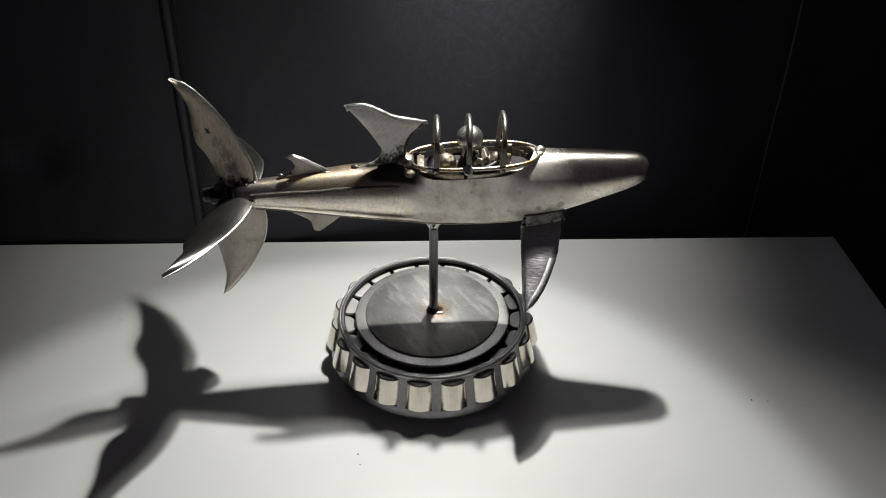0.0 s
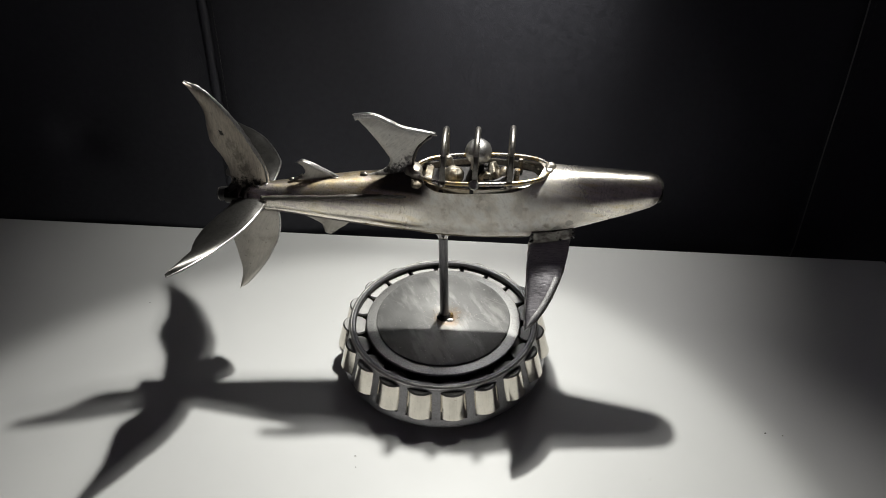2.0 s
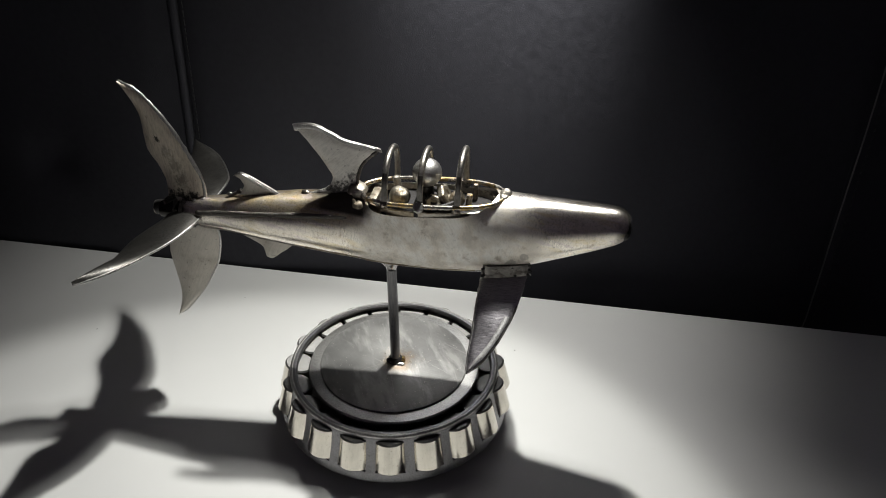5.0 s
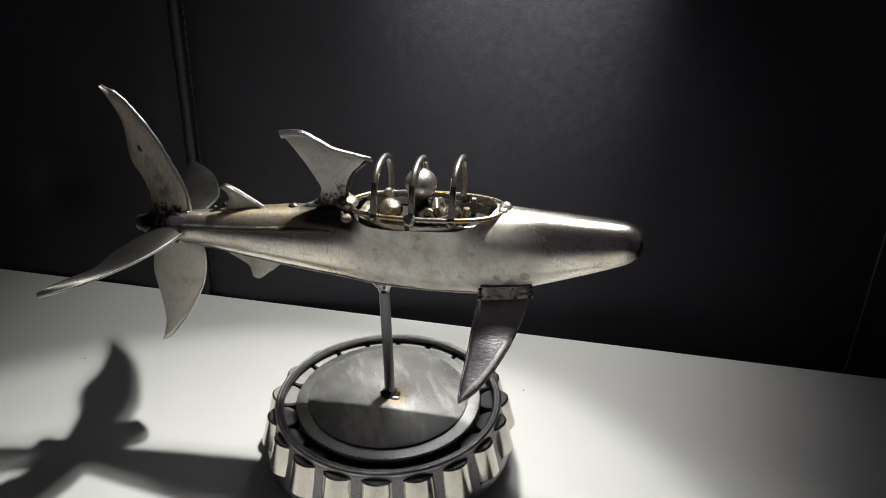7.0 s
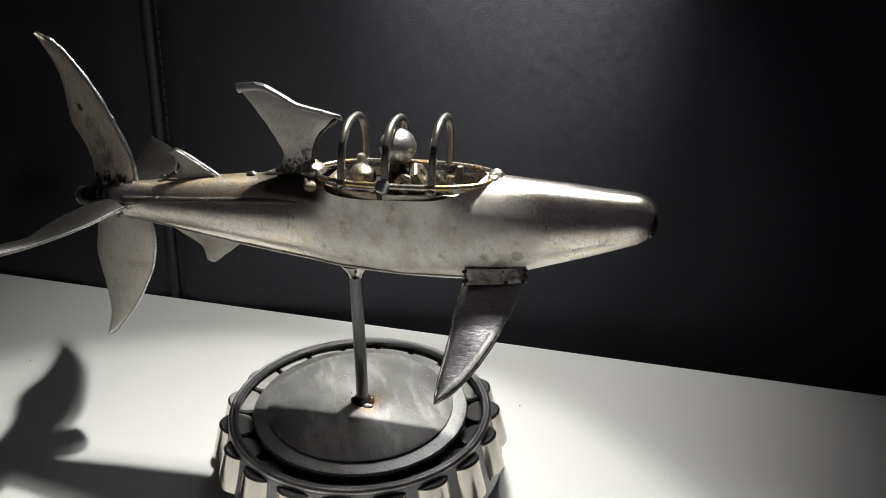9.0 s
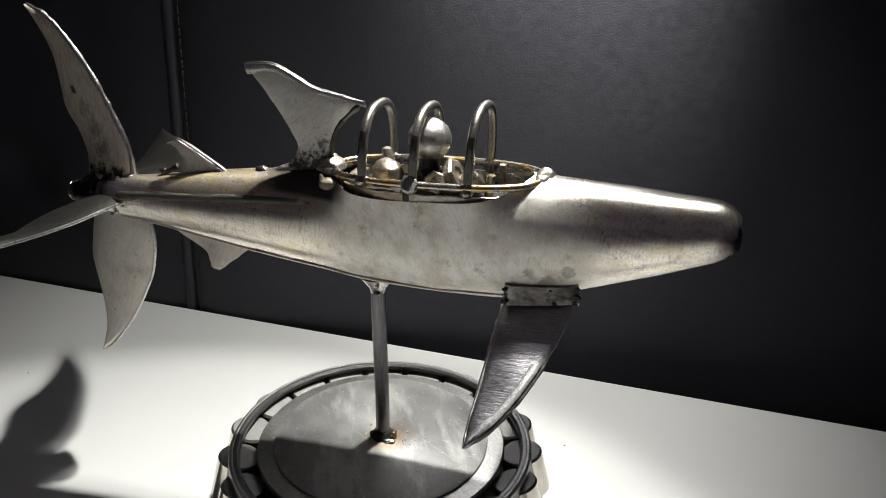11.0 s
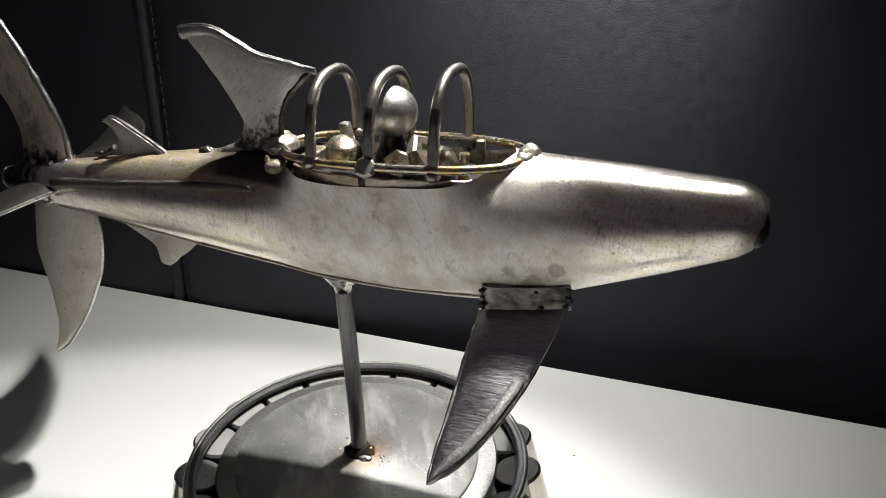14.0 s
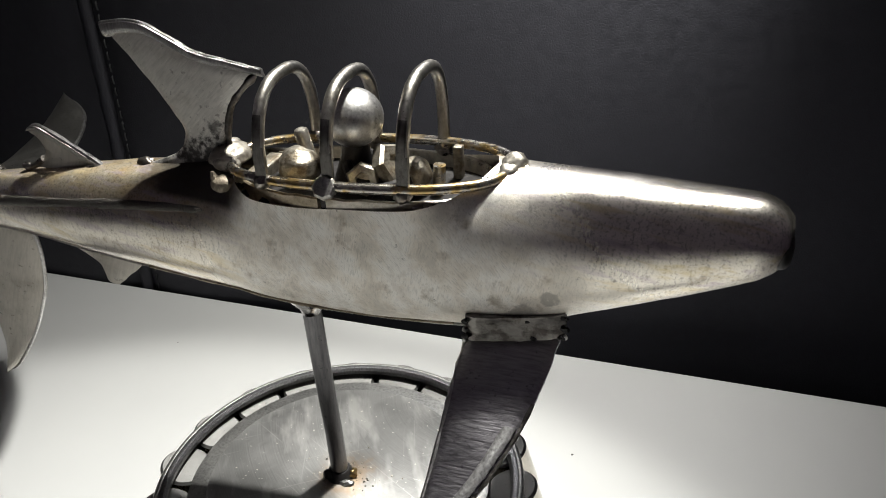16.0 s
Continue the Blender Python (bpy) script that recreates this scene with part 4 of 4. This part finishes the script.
# weld lumps that hold ring and hoops
bm = bmesh.new()
for i, (x, y, z, r) in enumerate(((0.0535, 0.0008, 0.1382, 0.0030), (0.0530, -0.0024, 0.1374, 0.0025), (0.0560, 0.0002, 0.1368, 0.0022))):
    blob((x, y, z), r, 0.25, 3, i * 3.0, bm)
part("ring_weld", bm, WELD_PALE, shark, "round weld beads at the front of the ring")
bm = bmesh.new()
blob((-0.0146, -0.0004, 0.1354), (0.0046, 0.0056, 0.0024), 0.2, 4, 1.0, bm, 1.3)
blob((-0.0126, -0.0052, 0.1354), (0.0030, 0.0030, 0.0017), 0.2, 4, 5.0, bm, 1.3)
blob((-0.0160, 0.0022, 0.1364), (0.0028, 0.0024, 0.0018), 0.2, 4, 9.0, bm, 1.3)
part("ring_weld", bm, WELD_TAN, shark, "tinted weld lumps at the back of the ring")
bm = bmesh.new()
blob((-0.0118, -0.0096, 0.1322), (0.0027, 0.0021, 0.0020), 0.2, 3, 8.0, bm, 1.2)
tube([(-0.0130, -0.0096, 0.1325), (-0.0139, -0.0094, 0.1340), (-0.0140, -0.0094, 0.1350)], [0.0012, 0.0008, 0.0004], 8, bm=bm)
part("weld_lump", bm, NUGGET, shark, "pale weld lump on the hull")
for i, (x, y) in enumerate(((0.001, -0.0130), (0.0335, -0.0130), (0.001, 0.0130), (0.0168, 0.0130), (0.0340, 0.0130))):
    part("hoop_weld", blob((x, y, 0.1358), (0.0020, 0.0016, 0.0019), 0.45, 2, i * 4.0), WELD, shark, "weld at the foot of a hoop")
bm = lathe([(0.0, 0.0), (0.0027, 0.0), (0.0027, 0.0010), (0.0022, 0.0015), (0.0, 0.0015)], 8, closed=False)
bmesh.ops.transform(bm, matrix=pose(0.0166, -0.0142, 0.1362, 52, 0, 8), verts=bm.verts)
part("rivet", bm, SPARK, shark, "flattened bright end of a hoop", sharp=20)

# black deck added under the ring for the shaded inside, and the strips along its edge
def deck():
    bm = bmesh.new()
    top, low = [], []
    for i in range(80):
        t = 2 * math.pi * i / 80
        c, q = math.cos(t), math.sin(t)
        x = COCKPIT_X + 0.0288 * math.copysign(abs(c) ** 0.83, c)
        y = 0.0134 * math.copysign(abs(q) ** 0.83, q)
        top.append(bm.verts.new((x, y, 0.1312 + 0.02 * (x - COCKPIT_X))))
        low.append(bm.verts.new((x, y, 0.1290 + 0.02 * (x - COCKPIT_X))))
    mid = bm.verts.new((COCKPIT_X, 0, 0.1300))
    for i in range(80):
        k = (i + 1) % 80
        bm.faces.new((top[i], top[k], mid))
        bm.faces.new((top[i], low[i], low[k], top[k]))
    bm.faces.new(low)
    part("deck", bm, SOOT_AND_SHADE, shark, "black floor added for the shaded inside of the cockpit")


deck()


def coaming(side, start, end, mat, label):
    """A bent plate that stands inside the edge of the opening and carries the ring."""
    bm = bmesh.new()
    rows = []
    for i in range(33):
        x = start + (end - start) * i / 32
        k = abs((x - COCKPIT_X) / COCKPIT_A)
        y = 0.0140 * (1 - k ** 2.4) ** (1 / 2.4)
        top = 0.1341 + 0.030 * (x - COCKPIT_X) + 0.0003 * noise.noise(Vector((x * 260, side, 1)))
        rows.append([bm.verts.new((x, side * (y + d), z)) for d, z in ((0.0004, 0.1290), (0.0007, top - 0.0002), (0.0002, top), (-0.0004, top - 0.0002), (-0.0014, 0.1290))])
    for a, b in zip(rows, rows[1:]):
        for j in range(5):
            bm.faces.new((a[j], a[(j + 1) % 5], b[(j + 1) % 5], b[j]))
    bm.faces.new(rows[0])
    bm.faces.new(rows[-1])
    part("coaming", bm, mat, shark, label)


coaming(-1, -0.0067, 0.0145, TINT, "brown tinted plate under the ring")
coaming(-1, 0.0165, 0.0457, WELD_PALE, "pale steel plate under the ring")
coaming(1, -0.0067, 0.0457, WELD_PALE, "pale steel plate under the ring")
for i, x in enumerate((-0.0060, 0.0005, 0.0400, 0.0445)):
    k = min(0.999, abs((x - COCKPIT_X) / COCKPIT_A))
    part("rim_weld", blob((x, -0.0145 * (1 - k ** 2.4) ** (1 / 2.4), 0.1310 + 0.03 * (x - COCKPIT_X)), (0.0016, 0.0009, 0.0010), 0.6, 2, i * 2.9), SOOT_AND_SHADE, shark, "blackened weld spot on the cockpit edge")
bm = bmesh.new()
for i in range(14):
    x = 0.036 + 0.012 * (i % 7) / 6
    k = abs((x - COCKPIT_X) / COCKPIT_A)
    y = 0.0142 * (1 - min(0.999, k) ** 2.4) ** (1 / 2.4) * (-1 if i < 7 else 1)
    blob((x, y, 0.1336 + 0.05 * (x - 0.036)), (0.0011, 0.0008, 0.0006), 0.7, 1, i * 1.9, bm)
tagged(part("weld_spatter", bm, WELD, shark, "rough weld spatter along the cockpit edge"), kind="stuff")

# the rider: balls, nuts and bolts joined into one plain figure
def rider():
    bm = bmesh.new()
    made = bmesh.ops.create_uvsphere(bm, u_segments=40, v_segments=24, radius=0.0066)["verts"]
    for v in made:
        v.co = Vector((v.co.x, v.co.y, v.co.z * 0.98)) + Vector((0.0180, 0.0, 0.1467))
    tube([(0.0178, 0, 0.141), (0.0176, 0, 0.137), (0.0165, 0, 0.130), (0.016, 0, 0.122)], [0.003, 0.0036, 0.005, 0.0055], 12, bm=bm)
    for s in (-1, 1):
        tube(smooth_curve([(0.0170, s * 0.0035, 0.1372), (0.0200, s * 0.0066, 0.1350), (0.0265, s * 0.0070, 0.1338), (0.0320, s * 0.0040, 0.1350)], 10), 0.0013, 8, bm=bm)
        tube([(0.0190, s * 0.0030, 0.1290), (0.0250, s * 0.0045, 0.1345), (0.0300, s * 0.0045, 0.1290)], [0.0024, 0.0026, 0.0020], 6, bm=bm)
    ob = part("rider", bm, BALL, shark, "seated rider figure of steel ball and bolts")
    # the body below the head is painted black for the shade in the cockpit
    ob.data.materials.append(SOOT_AND_SHADE)
    for f in ob.data.polygons:
        if f.center.z < 0.1392:
            f.material_index = 1
    return ob


rider()


def nut(name, at, radius, height, turn, mat, label, sides=6):
    bm = lathe([(0.0, -height / 2), (radius * 0.86, -height / 2), (radius, -height * 0.3), (radius, height * 0.3), (radius * 0.86, height / 2), (radius * 0.45, height / 2), (radius * 0.4, height * 0.3), (0.0, height * 0.3)], sides, closed=False)
    bmesh.ops.transform(bm, matrix=pose(*at, *turn), verts=bm.verts)
    return part(name, bm, mat, shark, label, sharp=25)


bm = blob((0.0064, -0.0058, 0.1366), (0.0049, 0.0044, 0.0044), 0.12, 4, 1.0, None, 1.9)
part("engine_ball", bm, SCALE, shark, "tarnished round nut behind the rider")
bm = tube(smooth_curve([(0.0052, 0.0020, 0.1340), (0.0036, 0.0026, 0.1392), (0.0030, 0.0028, 0.1414), (0.0029, 0.0028, 0.1420)], 9), [0.0017] * 6 + [0.0015, 0.0011, 0.0004], 12)
part("peg", bm, WELD_PALE, shark, "short round steel peg")
nut("knee_nut", (0.0218, -0.0060, 0.1352), 0.0038, 0.0042, (70, 20, 10), SCALE, "hexagon nut beside the rider")
nut("seat_nut", (0.0262, -0.0015, 0.1368), 0.0052, 0.0034, (15, 62, 12), SCALE, "hexagon nut set on edge")
part("dome", blob((0.0318, -0.0010, 0.1350), (0.0038, 0.0040, 0.0038), 0.1, 4, 6.0, None, 1.5), SCALE, shark, "tarnished round lump in the cockpit")
bm = box(0.0380, 0.0402, 0.0062, 0.0084, 0.1310, 0.1390, 0.0004)
part("control_post", bm, SCALE, shark, "square steel stub in the cockpit")
bm = tube([(0.0370, -0.0010, 0.1310), (0.0375, -0.0010, 0.1378)], 0.0014, 10)
part("control_stick", bm, WIRE, shark, "short round stub in the cockpit")
bm = box(-0.0085, -0.0045, -0.0060, 0.0070, 0.1300, 0.1335, 0.0006)
part("deck_plate", bm, SCALE, shark, "plate in the back of the cockpit")

# post between bearing and hull
bm = tube([(0, 0.003, 0.030), (0, 0.0028, 0.05), (0, 0.0012, 0.08), (0, 0.0005, 0.1010)], 0.0025, 20)
part("post", bm, POST, shark, "bright round steel rod")
bm = tube([(0, 0.003, 0.0328), (0, 0.003, 0.0340), (0, 0.003, 0.0352), (0, 0.003, 0.0360)], [0.0042, 0.0038, 0.0034, 0.0025], 24, rough=0.3)
blob((-0.0027, 0.0008, 0.0345), (0.0016, 0.0014, 0.0016), 0.25, 3, 3.3, bm)
part("post_weld", bm, SOOT_AND_SHADE, shark, "dark weld at the foot of the rod")
bm = blob((0.0036, 0.0036, 0.0340), (0.0016, 0.0015, 0.0014), 0.4, 3, 9.1)
part("post_weld", bm, RUST, shark, "straw coloured weld at the foot of the rod")
bm = blob((0.0030, 0.0002, 0.0335), (0.0026, 0.0013, 0.0007), 0.4, 3, 7.1)
part("post_weld", bm, EDGE, shark, "bright weld spill at the foot of the rod")
bm = bmesh.new()
spread = random.Random(5)
for i in range(46):
    a, r = spread.uniform(0, 2 * math.pi), 0.0045 + abs(spread.gauss(0, 0.006))
    blob((r * math.cos(a), 0.003 + r * math.sin(a), 0.0331), spread.uniform(0.00015, 0.0004), 0.4, 1, i, bm)
tagged(part("weld_spatter", bm, WELD_PALE, shark, "tiny pale spatter round the foot of the rod"), kind="stuff")
bm = tube([(0, 0.0006, 0.0925), (0, 0.0006, 0.0945), (0, 0.0006, 0.0965), (0, 0.0006, 0.0990)], [0.0025, 0.0032, 0.0048, 0.0064], 24, rough=0.2)
part("post_collar", bm, GLAZED, shark, "flared weld under the hull")

# ---- roller bearing base ----
BX, BY = -0.0007, 0.0032
cone = part("bearing", lathe([(0.0, 0.0), (0.0500, 0.0), (0.0508, 0.001), (0.0508, 0.0080), (0.0455, 0.0088), (0.0410, 0.0268), (0.0440, 0.0282), (0.0448, 0.0304), (0.0442, 0.0313), (0.0390, 0.0317), (0.0, 0.0317)], 128, (BX, BY), closed=False), CONE, shark, "inner cone of a tapered roller bearing")
bm = lathe([(0.0, 0.0314), (0.0384, 0.0314), (0.0386, 0.0326), (0.0380, 0.0331), (0.0, 0.0331)], 128, (BX, BY), closed=False)
part("base_plate", bm, PLATE, shark, "scratched round steel plate on the bearing")
N_ROLL, PHASE = 19, -98.5


def cage():
    """A turned shell in one piece, with a window for each roller."""
    outer = [(0.0514, 0.0356), (0.0527, 0.0351), (0.0535, 0.0340), (0.0537, 0.0320), (0.0545, 0.0285), (0.0557, 0.0232), (0.0574, 0.0170), (0.0588, 0.0118), (0.0600, 0.0080), (0.0598, 0.0066)]
    inner = [(0.0565, 0.0062), (0.0563, 0.0070), (0.0574, 0.0118), (0.0559, 0.0170), (0.0542, 0.0232), (0.0530, 0.0285), (0.0524, 0.0320), (0.0520, 0.0334), (0.0512, 0.0340), (0.0505, 0.0337), (0.0496, 0.0333), (0.0496, 0.0346), (0.0503, 0.0354)]
    loop = [(r + 0.0010 * min(1, max(0, (z - 0.010) / 0.018)), z - 0.0034 * min(1, max(0, (z - 0.012) / 0.018))) for r, z in outer + inner]
    cut = {3, 4, 5, 6, 12, 13, 14, 15}
    per, WIDE = 16, 12
    total = per * N_ROLL
    bm = bmesh.new()
    grid = []
    for k in range(total):
        t = radians(PHASE) + 2 * math.pi * (k - WIDE / 2) / total
        grid.append([bm.verts.new((BX + r * math.cos(t), BY + r * math.sin(t), z)) for r, z in loop])
    n = len(loop)
    pair = {3: 15, 4: 14, 5: 13, 6: 12}
    for k in range(total):
        a, b = grid[k], grid[(k + 1) % total]
        window = k % per < WIDE
        for j in range(n):
            if not (window and j in cut):
                bm.faces.new((a[j], a[(j + 1) % n], b[(j + 1) % n], b[j]))
        if window:
            bm.faces.new((a[3], b[3], b[16], a[16]))
            bm.faces.new((a[7], b[7], b[12], a[12]))
        if k % per in (0, WIDE):
            for o, q in pair.items():
                bm.faces.new((a[o], a[o + 1], a[q], a[q + 1]))
    return part("cage", bm, CAGE, cone, "dark grey steel cage with windows", sharp=35)


cage()
bm = lathe([(0.0533 + 0.0013 * math.cos(a), 0.0307 + 0.0014 * math.sin(a)) for a in (2 * math.pi * k / 14 for k in range(14))], 160, (BX, BY))
part("cage_rim", bm, RIM, cone, "thin worn bright rim of the cage")
L, TILT_R = 0.0166, math.atan2(0.0042, 0.0205)
bm = lathe([(0.0, -L / 2), (0.0078, -L / 2), (0.0085, -L / 2 + 0.0008), (0.0077, L / 2 - 0.0008), (0.0070, L / 2), (0.0, L / 2)], 40, closed=False)
roller_mesh = finish("roller", bm, ROLLER, True, 20)
roller_mesh.materials.append(ROLLER_END)
for f in roller_mesh.polygons:
    if abs(f.normal.z) > 0.5:
        f.material_index = 1
for k in range(N_ROLL):
    a = radians(PHASE + 360 / N_ROLL * k)
    ob = new("roller", roller_mesh)
    ob.parent = cone
    ob.matrix_basis = Matrix.Translation((BX + 0.0524 * math.cos(a), BY + 0.0524 * math.sin(a), 0.0199)) @ Matrix.Rotation(a, 4, "Z") @ Matrix.Rotation(-TILT_R, 4, "Y") @ Matrix.Rotation(k * 1.7, 4, "Z")

# ---- crumbs on the table ----
first = None
for i, (x, y, r) in enumerate(((-0.197, 0.037, 0.0005), (0.179, -0.041, 0.0006), (0.188, -0.042, 0.0004), (0.0375, 0.0595, 0.0003), (0.0585, 0.063, 0.0005), (-0.0415, -0.074, 0.0005), (-0.040, -0.081, 0.0004), (0.13, 0.03, 0.0003), (-0.12, 0.085, 0.0003))):
    ob = new("crumb", finish("crumb", blob((0, 0, 0), (r * 0.9, r * 0.65, r * 0.45), 0.4, 2, i * 1.7), CRUMB))
    ob.location = (x, y, r * 0.35)
    tagged(ob, "tiny dark crumb on the white table", "crumb", "crumbs on the table")
